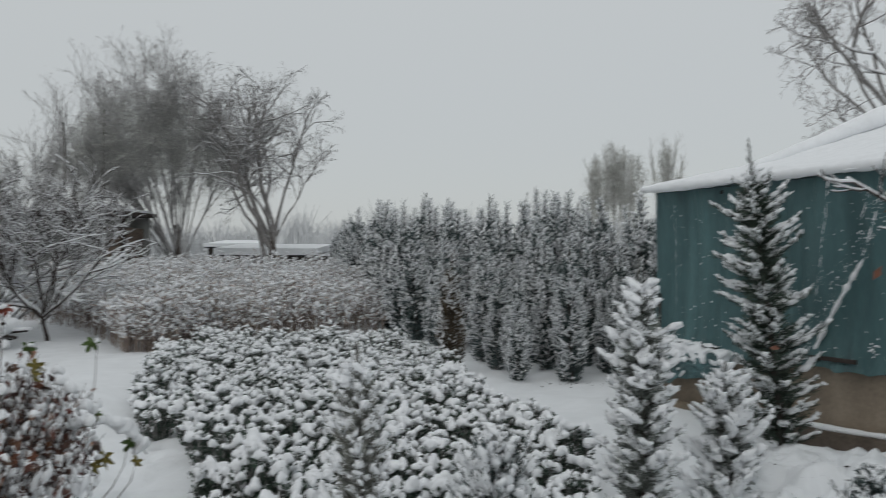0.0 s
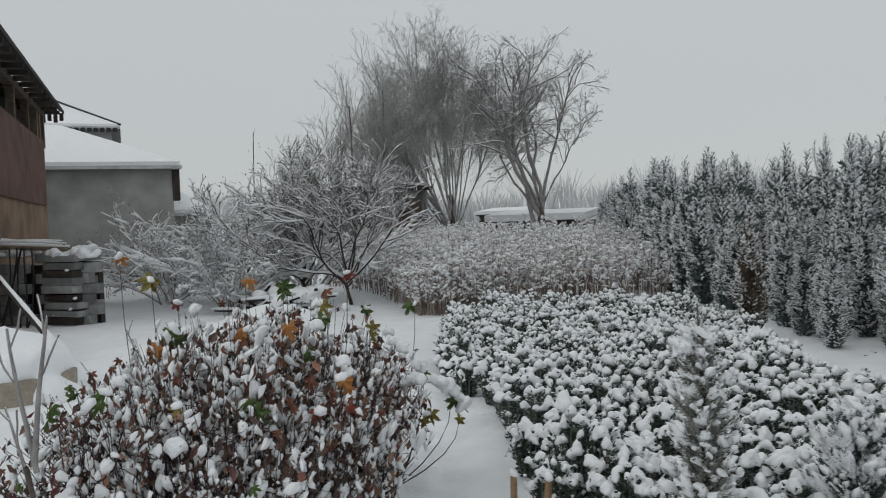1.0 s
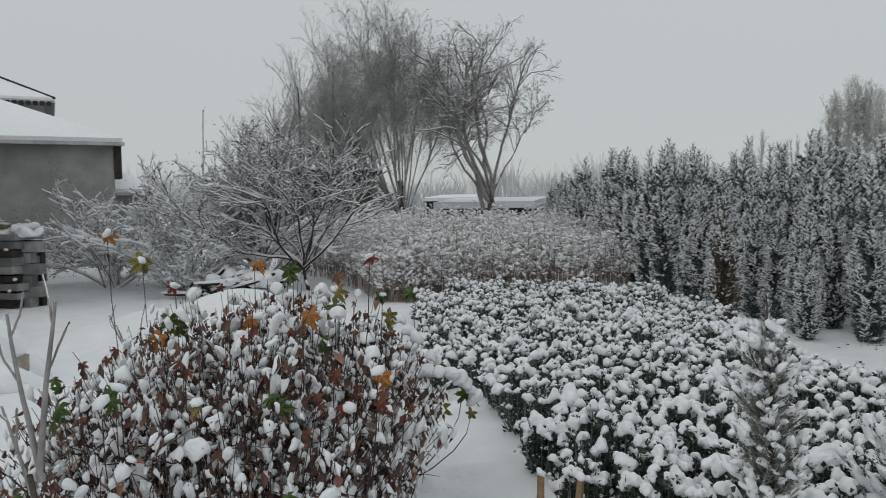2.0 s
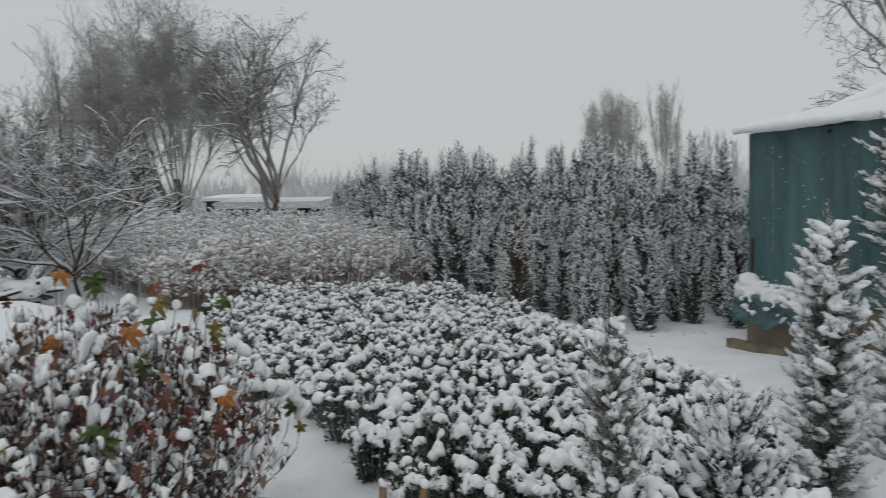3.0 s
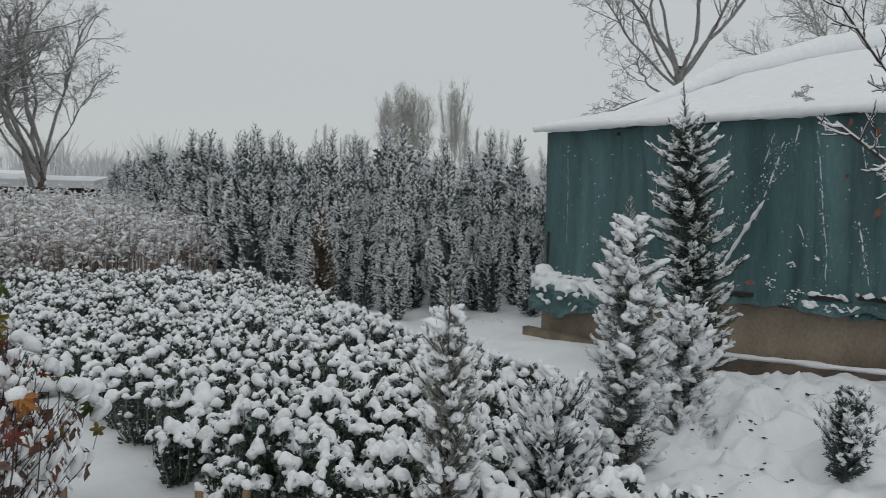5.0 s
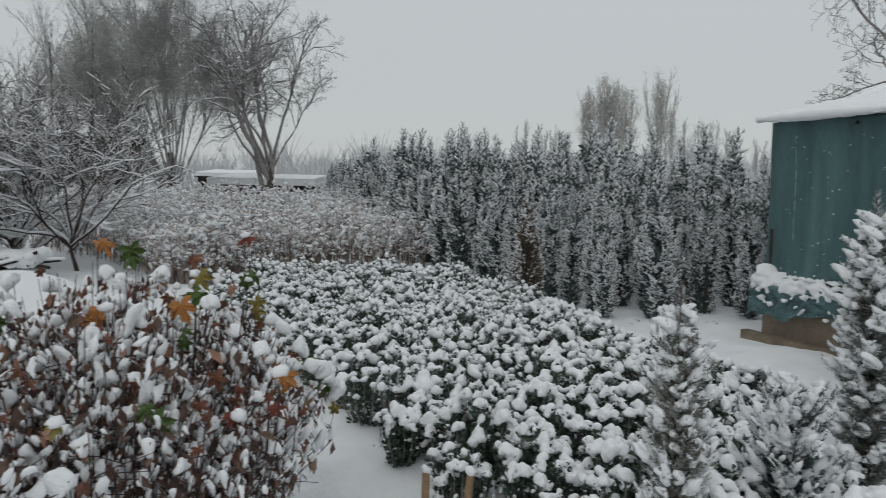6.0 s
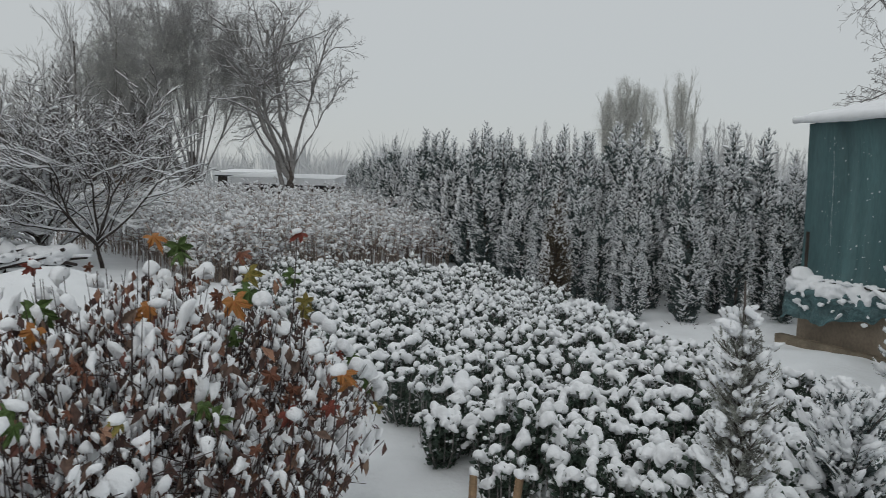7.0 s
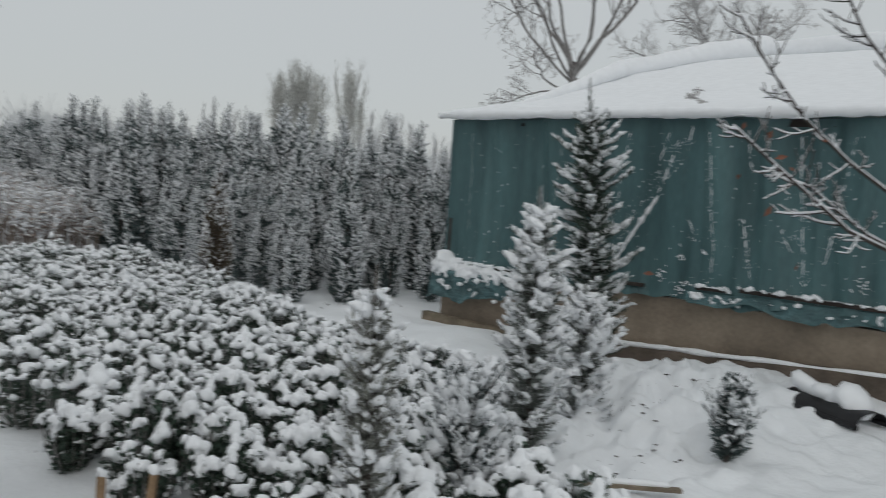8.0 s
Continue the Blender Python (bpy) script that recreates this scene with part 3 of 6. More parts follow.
    snow_lumps(m, rng, gh(np.array([-0.02, 0.06, 0.16, 0.02, -0.06, 0.26]), -0.06, np.array([0.72, 0.78, 0.72, 0.66, 0.62, 0.68])).tolist(), [0.10, 0.11, 0.10, 0.13, 0.09, 0.08])
    k = 60
    snow_lumps(m, rng, gh(rng.uniform(-0.08, 1.2, k), rng.uniform(-0.21, -0.16, k), 0.64 - 0.26 * rng.random(k) ** 1.4).tolist(), 0.010 + 0.032 * rng.random(k) ** 2, ICO2)
    heap_mesh = fused(m.mesh("corner_snow", [SNOW]), 0.016, 3)
    shared("corner_snow", heap_mesh, g, Matrix.Identity(4))
    m = Mesher()
    gh_beam(m, (-0.02, 0.02, 0.24), (1.35, 0.02, 0.24), (0.14, 0.52))
    part("corner_block", m, PLASTER, g, "tan mud block plinth at the corner", smooth=False)
    m = Mesher()
    gh_beam(m, (-0.16, -0.17, 0.05), (1.4, -0.15, 0.03), (0.10, 0.13))
    part("sill_beam", m, WOOD, g, "brown wooden sill beam", smooth=False)
    return g


make_greenhouse()


# ---------------------------------------------------------------- plants: small shapes
def sprig(pairs, lift=0.16, wide=0.40, thick=0.045):
    """A flat feathery spray along x, one long: a spine with slim pointed side shoots."""
    v, f = [], []

    def blade(a, b, w):
        a, b = np.array(a), np.array(b)
        side = np.cross(b - a, (0, 0, 1.0))
        side = side / (np.linalg.norm(side) + 1e-9) * w
        k = len(v)
        v.extend([a - side, a + side, b])
        f.append((k, k + 1, k + 2))

    blade((0, 0, 0), (1, 0, lift), thick * 0.8)
    for k in range(pairs):
        x = 0.08 + 0.80 * k / max(1, pairs - 1)
        ln = wide * (1 - 0.62 * k / pairs)
        for s in (-1, 1):
            blade((x, 0, lift * x * x), (x + ln * 0.85, s * ln * 0.50, lift * (x + ln * 0.6) ** 2 + 0.04), thick)
    return np.array(v), np.array(f)


SPRIG_TIP, SPRIG_SLIM = sprig(3, wide=0.42, thick=0.095), sprig(3, wide=0.46, thick=0.075)
SPRIG4 = sprig(5, thick=0.058)
SPRIG_COAT = sprig(4, wide=0.42, thick=0.075)
# a small oval leaf, folded along its rib
OVAL = (np.array([(0, 0, 0), (0.5, 0.30, 0.10), (1, 0, 0.02), (0.5, -0.30, 0.10)]), np.array([(0, 1, 2), (0, 2, 3)]))


def cypress(seed, height, radius, arms, per_arm, spray, needles, frost=0.5, clots=1.0):
    """A narrow cypress of upright plumes: slim side shoots in pairs along each plume, frost along their upper sides."""
    rng = np.random.default_rng(seed)
    trunk, fol, sn = Mesher(), Mesher(), Mesher()
    zz = np.linspace(-0.05, height * 0.98, 9)
    trunk.tube(np.stack([0.02 * np.sin(zz * 2 + seed), 0.02 * np.cos(zz * 1.7 + seed), zz], 1), np.interp(zz, [0, height], [0.03, 0.004]), 5)
    up = np.array([0, 0, 1.0])

    def spray_row(p, ax, normal, sl, snowy):
        n = len(p)
        tm = turns_facing(ax, normal, np.stack([sl, sl * rng.uniform(0.8, 1.1, n), sl], 1))
        fol.stamp(*SPRIG_SLIM, tm, p)
        axn = ax / np.linalg.norm(ax, axis=1)[:, None]
        nn = normal / np.linalg.norm(normal, axis=1)[:, None]
        kp = np.where(rng.random(n) < snowy)[0]
        sn.stamp(*SPRIG_TIP, tm[kp] * 0.95, p[kp] + axn[kp] * (sl[kp] * 0.16)[:, None] + nn[kp] * 0.014 + up * 0.010)
        for again in range(2):
            kp = kp[rng.random(len(kp)) < 0.80 * clots]
            ls = sl[kp] * rng.uniform(0.24, 0.58, len(kp))
            lie = axn[kp] + rng.normal(size=(len(kp), 3)) * 0.25
            sn.stamp(*OCTA, turns_facing(lie, nn[kp] * 0.6 + up, np.stack([ls, ls * rng.uniform(0.32, 0.58, len(kp)), ls * 0.36], 1)), p[kp] + axn[kp] * (sl[kp] * rng.uniform(0.25, 0.9, len(kp)))[:, None] + up * 0.014 + nn[kp] * 0.020)

    # whole sides of the tree are barer than others
    bare = rng.uniform(0, 6.28)
    for k in range(arms):
        t = (k + rng.random()) / arms
        b = k * 2.39996 + rng.normal() * 0.4
        out, side = np.array([math.cos(b), math.sin(b), 0.0]), np.array([-math.sin(b), math.cos(b), 0.0])
        reach = radius * float(column(t)) * rng.uniform(0.60, 1.16)
        load = float(np.clip(frost + 0.80 * (t - 0.45) + 0.18 * math.cos(b - bare) + rng.normal() * 0.16, 0.06, 1.0))
        ln = rng.uniform(0.20, 0.44) * (1 - 0.42 * t) * height / 2.2
        s = np.linspace(0.0, 1.0, per_arm)
        z0 = height * 0.70 * t
        line = out * (reach * (0.22 + 0.78 * np.sin(s * 1.5708) ** 0.8))[:, None] + up * (z0 + ln * s ** 1.15)[:, None] + side * (0.04 * math.sin(seed + k) * s)[:, None]
        line = line + rng.normal(size=line.shape) * 0.007
        tan = np.gradient(line, axis=0)
        tan /= np.linalg.norm(tan, axis=1)[:, None]
        sl = spray * (1.15 - 0.60 * s) * rng.uniform(0.7, 1.2, per_arm)
        for turn in (-1, 1):
            ax = tan * 0.75 + side * turn * rng.uniform(0.45, 0.95, per_arm)[:, None] + out * 0.40 + rng.normal(size=line.shape) * 0.10
            spray_row(line, ax, np.tile(out * 0.9 + up * 0.5, (per_arm, 1)) + rng.normal(size=line.shape) * 0.25, sl, load)
        spray_row(line[-1:], tan[-1:] + rng.normal(size=(1, 3)) * 0.1, (out + up * 0.3)[None], np.array([spray * 0.9]), load)
    # shaded sprays close to the trunk
    n = arms * 4
    b, z = rng.uniform(0, 6.28, n), height * rng.uniform(0.0, 0.80, n)
    out = np.stack([np.cos(b), np.sin(b), b * 0], 1)
    r = radius * column(z / height) * rng.uniform(0.15, 0.55, n)
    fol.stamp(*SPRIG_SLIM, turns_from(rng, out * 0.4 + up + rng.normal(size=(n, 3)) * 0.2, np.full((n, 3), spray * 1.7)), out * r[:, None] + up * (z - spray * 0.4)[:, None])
    # the leader: short paired shoots, set wider apart towards its tip
    n = 34
    f = np.linspace(0, 1, n)
    b = np.arange(n) * 2.39996 + seed
    out = np.stack([np.cos(b), np.sin(b), b * 0], 1)
    nod = np.stack([0.06 * f ** 2 * math.cos(seed), 0.06 * f ** 2 * math.sin(seed), f * 0], 1)
    spray_row(nod + up * (height * (0.66 + 0.34 * f))[:, None], out * (1.05 - 0.35 * f)[:, None] + up * 0.75, out * 0.6 + up * 0.8, spray * (1.45 - 0.80 * f), frost + 0.28)
    return {"trunk": trunk.mesh("trunk", [BARK]), "foliage": fol.mesh("foliage", [needles], False), "snow": sn.mesh("snow", [FROST])}


def plant(name, label, category, meshes, at, turn=0.0, size=1.0, group="", tall=1.0, tilt=0.0, lean=0.0):
    root = thing(name, label, category, group)
    root.matrix_basis = Matrix.LocRotScale((at[0], at[1], at[2] if len(at) > 2 else height_at(at[0], at[1]) - 0.02), Euler((tilt, lean, turn)), (size, size, size * tall))
    for key, me in meshes.items():
        shared(key, me, root, Matrix.Identity(4))
    return root


# ---------------------------------------------------------------- clipped box shrubs under snow
def box_shrub(seed, height=0.38, radius=0.18, shoots=18, leaves=40, base=ICO2, voxel=0.0165):
    rng = np.random.default_rng(seed)
    stems, fol, sn = Mesher(), Mesher(), Mesher()
    spots, sizes = [], []
    for k in range(shoots):
        r = radius * math.sqrt((k + 0.5) / shoots)
        a = k * 2.4 + rng.normal() * 0.3 + seed
        h = height * (1 - 0.22 * (r / radius) ** 2) * rng.uniform(0.82, 1.10)
        top = np.array([math.cos(a) * r, math.sin(a) * r, h])
        foot = np.array([math.cos(a) * r * 0.4, math.sin(a) * r * 0.4, 0.0])
        mid = (foot + top) / 2 + np.array([math.cos(a), math.sin(a), 0]) * 0.03
        stems.tube([foot, mid, top], [0.006, 0.005, 0.003], 3)
        # leaves in whorls round the shoot, the most right under its cap
        n = leaves
        tt = 1 - 0.96 * rng.random(n) ** 1.25
        b = rng.uniform(0, 6.28, n)
        off = np.stack([np.cos(b), np.sin(b), b * 0], 1)
        p = foot + (top - foot) * tt[:, None] + off * rng.uniform(0.0, 0.034, n)[:, None]
        ax = off + np.array([0, 0, 0.75]) + rng.normal(size=(n, 3)) * 0.3
        s = rng.uniform(0.024, 0.042, n)
        fol.stamp(*OVAL, turns_from(rng, ax, np.stack([s, s, s], 1)), p)
        main = rng.uniform(0.020, 0.037) * (1.5 if rng.random() < 0.16 else 1.0)
        spots.append(top + np.array([0, 0, 0.012]))
        sizes.append(main)
        for j in range(rng.integers(1, 4)):
            b = rng.uniform(0, 6.28)
            spots.append(top + np.array([math.cos(b) * main * 0.85, math.sin(b) * main * 0.85, 0.016 - rng.uniform(0.0, 0.03)]))
            sizes.append(main * rng.uniform(0.45, 0.80))
    # smaller scraps caught on the lower leaves
    for k in range(46 if voxel else 26):
        a, r = rng.uniform(0, 6.28), radius * rng.uniform(0.5, 1.16)
        spots.append((math.cos(a) * r, math.sin(a) * r, height * rng.uniform(0.35, 0.80)))
        sizes.append(rng.uniform(0.007, 0.020))
    snow_caps(sn, rng, spots, sizes, base)
    return {"stem": stems.mesh("stem", [TWIG]), "foliage": fol.mesh("foliage", [BOX_LEAF], False), "snow": fused(sn.mesh("snow", [SNOW]), voxel, 2, voxel * 0.18) if voxel else sn.mesh("snow", [SNOW])}


FIELD = [(-0.60, 2.15), (-0.74, 3.02), (-1.14, 3.60), (-1.40, 4.2), (-1.60, 4.75), (-2.05, 5.4), (-3.0, 6.9), (-4.2, 10.4), (-3.9, 11.4), (-1.8, 12.2), (-0.75, 11.3), (0.1, 9.6), (0.5, 7.5), (1.0, 6.3), (1.2, 4.9), (1.02, 3.9), (0.95, 2.2)]


def inside(x, y, poly):
    hit = False
    for (ax, ay), (bx, by) in zip(poly, poly[1:] + poly[:1]):
        if (ay > y) != (by > y) and x < (bx - ax) * (y - ay) / (by - ay) + ax:
            hit = not hit
    return hit


box_kinds = [box_shrub(100 + k, 0.36 + 0.03 * (k % 3), 0.17 + 0.012 * (k % 4)) for k in range(6)]
box_far = [box_shrub(120 + k, 0.36 + 0.03 * (k % 3), 0.17 + 0.012 * (k % 4), leaves=32, base=ICO1, voxel=0) for k in range(6)]
box_near = [box_shrub(110 + k, 0.37 + 0.03 * (k % 3), 0.17 + 0.012 * (k % 4), 19, 64, ICO2, 0.009) for k in range(6)]
rnd = random.Random(5)
row = 0
y = 2.12
while y < 12.3:
    x = -4.4 + (0.17 if row % 2 else 0)
    while x < 1.3:
        px, py = x + rnd.uniform(-0.07, 0.07), y + rnd.uniform(-0.07, 0.07)
        clear = all((px - cx) ** 2 + (py - cy) ** 2 > r * r for cx, cy, r in ((-0.12, 2.62, 0.17), (0.52, 3.06, 0.24), (-1.12, 3.16, 0.2), (-0.93, 3.1, 0.2)))
        if inside(px, py, FIELD) and clear and rnd.random() < 0.95:
            plant("box_shrub", "low dark green box shrub with snow capping every shoot", "shrub", (box_near if py < 4.5 else box_kinds if py < 6.6 else box_far)[rnd.randrange(6)], (px, py), rnd.uniform(0, 6.28), rnd.uniform(0.85, 1.15), "box shrubs in the bed", rnd.uniform(0.85, 1.15))
        x += 0.34
    y += 0.315
    row += 1


# ---------------------------------------------------------------- cypress nursery rows
def column(t):
    return np.interp(t, [0, 0.12, 0.3, 0.55, 0.75, 0.9, 1.0], [0.80, 0.95, 1.0, 0.86, 0.58, 0.30, 0.10])


cypress_kinds = [cypress(200 + k, 2.2, 0.20 + 0.022 * (k % 4), 64, 11, 0.105, CYPRESS, 0.60 + 0.065 * k) for k in range(8)]
cypress_far = [cypress(230 + k, 2.3, 0.25, 44, 8, 0.15, CYPRESS, 0.82 + 0.06 * k) for k in range(4)]
cypress_brown = cypress(250, 2.1, 0.24, 60, 11, 0.105, CYPRESS_BROWN, frost=0.40)

rnd = random.Random(9)
EDGE = [(8.0, 1.95), (8.6, 1.45), (9.4, 1.05), (11.2, 0.62), (12.7, 0.05), (14.6, -0.95), (20, -2.3), (28, -4.2), (40, -6.9)]


def edge_x(yy):
    return float(np.interp(yy, [e[0] for e in EDGE], [e[1] for e in EDGE]))


yy = 8.05
while yy < 41:
    near = yy < 17
    step = 0.60 if near else 0.95
    rows = 7 if yy < 12 else 6 if near else 5
    for k in range(rows):
        xx = edge_x(yy) + k * (0.70 if near else 1.05) + rnd.uniform(-0.14, 0.14)
        py = yy + rnd.uniform(-0.18, 0.18) + 0.25 * k
        # keep clear of the greenhouse and the strip beside it
        wall = (xx - GA[0]) * GU[0] + (py - GA[1]) * GU[1]
        if wall > -0.9:
            continue
        tall = (1.62 if yy < 9 else 1.85 if yy < 10.5 else 2.2 if yy < 13 else 2.45 if yy < 17 else 2.56) * rnd.uniform(0.78, 1.15) + 0.04 * min(k, 3)
        kinds = cypress_kinds[3 if yy < 11.5 else 0:] if near and k < 4 else cypress_far
        plant("cypress", "slender dark green cypress dusted with snow in a nursery row", "tree", kinds[rnd.randrange(len(kinds))],
              (xx, py), rnd.uniform(0, 6.28), tall / 2.25, "nursery cypresses", rnd.uniform(0.95, 1.08), rnd.uniform(-0.05, 0.05))
    yy += step
plant("cypress", "browning cypress with rusty dead foliage and little snow", "tree", cypress_brown, (0.08, 10.0), 1.0, 0.82, "nursery cypresses")

# ---------------------------------------------------------------- single conifers by the bed
def feathered(seed, height, radius, arms, needles, profile, snow=0.6, rise=0.35, spray=0.13, lead=0.16, heap=1.0):
    """A young conifer of separate flat arms that sweep out and turn up, snow lying along their upper sides; a bare-tipped leader."""
    rng = np.random.default_rng(seed)
    trunk, fol, sn = Mesher(), Mesher(), Mesher()
    up = np.array([0, 0, 1.0])
    zz = np.linspace(-0.05, height, 10)
    trunk.tube(np.stack([0.012 * np.sin(zz * 3), 0.012 * np.cos(zz * 2.3), zz], 1), np.interp(zz, [0, height], [0.032, 0.003]), 6)
    for k in range(arms):
        t = ((k + rng.random()) / arms) ** 0.92
        b = k * 2.39996 + rng.normal() * 0.35
        out, side = np.array([math.cos(b), math.sin(b), 0.0]), np.array([-math.sin(b), math.cos(b), 0.0])
        ln = radius * float(profile(t)) * rng.choice([0.62, 0.82, 0.95, 1.08, 1.25]) * rng.uniform(0.92, 1.08)
        lift = rise + 0.22 * t + rng.normal() * 0.12
        s = np.linspace(0, 1, 6)
        line = out * (ln * s)[:, None] + up * (height * (0.02 + (0.98 - lead) * t) + ln * (lift * s + 0.35 * s * s))[:, None] + side * (rng.normal() * 0.05 * ln * s ** 2)[:, None]
        trunk.tube(line, np.linspace(0.006, 0.002, 6), 3)
        n = max(7, int(ln * 62))
        f = np.linspace(0.08, 1.0, n)
        p = np.stack([np.interp(f, s, line[:, i]) for i in range(3)], 1) + rng.normal(size=(n, 3)) * 0.005
        tan = out + up * (lift + 0.7 * f)[:, None]
        tan /= np.linalg.norm(tan, axis=1)[:, None]
        turn = np.where(np.arange(n) % 2 == 0, 1.0, -1.0)
        ax = tan * 0.95 + side * (turn * rng.uniform(0.30, 0.75, n))[:, None] + rng.normal(size=(n, 3)) * 0.10
        normal = up + out * 0.25 + rng.normal(size=(n, 3)) * 0.22
        sl = spray * (1.05 - 0.45 * f) * rng.uniform(0.7, 1.2, n) * min(1.0, 0.55 + ln / radius * 0.5)
        tm = turns_facing(ax, normal, np.stack([sl, sl, sl], 1))
        fol.stamp(*SPRIG4, tm, p)
        hang = rng.random(n) < 0.75
        fol.stamp(*SPRIG_SLIM, turns_facing(ax[hang] - up * 0.35, normal[hang], np.stack([sl, sl, sl], 1)[hang] * 0.9), p[hang] - up * 0.010)
        # snow: a white coat on the upper shoots and an uneven ridge along the arm
        load = float(np.clip(snow + rng.normal() * 0.18, 0.1, 1.0))
        kp = np.where(rng.random(n) < load * (0.55 + 0.65 * f))[0]
        sn.stamp(*SPRIG_COAT, tm[kp] * 0.95, p[kp] + up * 0.013)
        ls = sl[kp] * rng.uniform(0.25, 0.50, len(kp))
        sn.stamp(*OCTA, turns_facing(ax[kp] + rng.normal(size=(len(kp), 3)) * 0.2, np.tile(up, (len(kp), 1)), np.stack([ls, ls * rng.uniform(0.25, 0.45, len(kp)), ls * rng.uniform(0.18, 0.32, len(kp))], 1)), p[kp] + ax[kp] * (sl[kp] * rng.uniform(0.3, 0.8, len(kp)))[:, None] + up * 0.016)
        if rng.random() < load:
            e = np.linspace(rng.uniform(0.25, 0.5), rng.uniform(0.9, 1.08), 7)
            ridge = np.stack([np.interp(e, s, line[:, i]) for i in range(3)], 1) + up * 0.016 + rng.normal(size=(7, 3)) * 0.006
            sn.tube(ridge, heap * rng.uniform(0.010, 0.019) * np.array([0.3, 0.9, 1.1, 1.0, 1.15, 0.8, 0.2]) * rng.uniform(0.7, 1.3, 7), 6)
        kp = np.where(rng.random(n) < load * (0.25 + 0.45 * f))[0]
        for j in kp:
            ls = rng.uniform(0.009, 0.022) * heap
            sn.stamp(*(FLAKES if j % 2 else SCRAPS)[j % 7], turns_facing(ax[j:j + 1], up[None] + rng.normal(size=(1, 3)) * 0.15, np.array([[ls * 1.4, ls * 0.75, ls * 0.55]])), p[j:j + 1] + up * 0.016 + ax[j:j + 1] * sl[j] * rng.uniform(0.1, 0.6))
    # shaded shoots round the trunk
    n = arms * 7
    b, tt = rng.uniform(0, 6.28, n), rng.random(n)
    out = np.stack([np.cos(b), np.sin(b), b * 0], 1)
    r = radius * profile(tt) * rng.uniform(0.05, 0.50, n)
    fol.stamp(*SPRIG_SLIM, turns_from(rng, out * 0.8 + up * 0.7 + rng.normal(size=(n, 3)) * 0.2, np.full((n, 3), spray * 1.1)), out * r[:, None] + up * (height * (0.02 + (0.93 - lead) * tt))[:, None])
    # the leader
    n = 24
    f = np.linspace(0, 1, n)
    b = np.arange(n) * 2.39996
    out = np.stack([np.cos(b), np.sin(b), b * 0], 1)
    p = up * (height * (1.0 - lead - 0.03 + (lead + 0.02) * f))[:, None]
    ax = out * (0.75 - 0.35 * f)[:, None] + up * 0.9
    tm = turns_facing(ax, out + up * 0.8, np.repeat((spray * (0.95 - 0.65 * f))[:, None], 3, 1))
    fol.stamp(*SPRIG4, tm, p)
    kp = rng.random(n) < snow
    sn.stamp(*SPRIG_COAT, tm[kp] * 0.85, p[kp] + up * 0.010)
    return {"trunk": trunk.mesh("trunk", [BARK]), "foliage": fol.mesh("foliage", [needles], False), "snow": sn.mesh("snow", [SNOW])}


def fir_outline(t):
    return np.interp(t, [0, 0.12, 0.4, 0.7, 0.9, 1.0], [0.80, 1.0, 0.95, 0.80, 0.62, 0.30])


def juniper_outline(t):
    return np.interp(t, [0, 0.2, 0.5, 0.75, 0.9, 1.0], [0.9, 1.0, 0.85, 0.72, 0.52, 0.22])


plant("young_fir", "tall dark green young conifer with snow along its arms", "tree", feathered(301, 2.50, 0.32, 132, SPRUCE, fir_outline, 1.0, -0.04, 0.10, 0.13, 1.3), (2.87, 5.40), 0.0, lean=-0.115)
plant("juniper", "grey-green juniper heavily coated with snow", "tree", feathered(302, 1.84, 0.23, 112, JUNIPER, juniper_outline, 1.0, 0.02, 0.095, 0.10, 2.0), (1.49, 4.11, -0.16), 0.0, lean=-0.02)
plant("juniper", "short bushy juniper heavy with snow", "tree", feathered(303, 1.16, 0.24, 84, JUNIPER, juniper_outline, 1.0, 0.25, 0.095, 0.10, 2.0), (2.16, 4.51, -0.18), lean=-0.03)
plant("juniper", "slim grey juniper rising out of the box shrubs", "tree", feathered(304, 1.32, 0.15, 100, JUNIPER_GREY, juniper_outline, 0.66, 0.55, 0.062, 0.12, 1.2), (-0.12, 2.62))
plant("juniper", "dark spreading juniper with loose snow clumps", "shrub", feathered(305, 0.86, 0.20, 120, CYPRESS, column, 0.60, 0.8, 0.075, 0.06, 1.5), (0.52, 3.06))
plant("juniper", "small rounded juniper alone in the open snow", "shrub", feathered(306, 0.56, 0.13, 66, CYPRESS, column, 0.62, 0.8, 0.08, 0.08, 1.1), (2.52, 3.34))


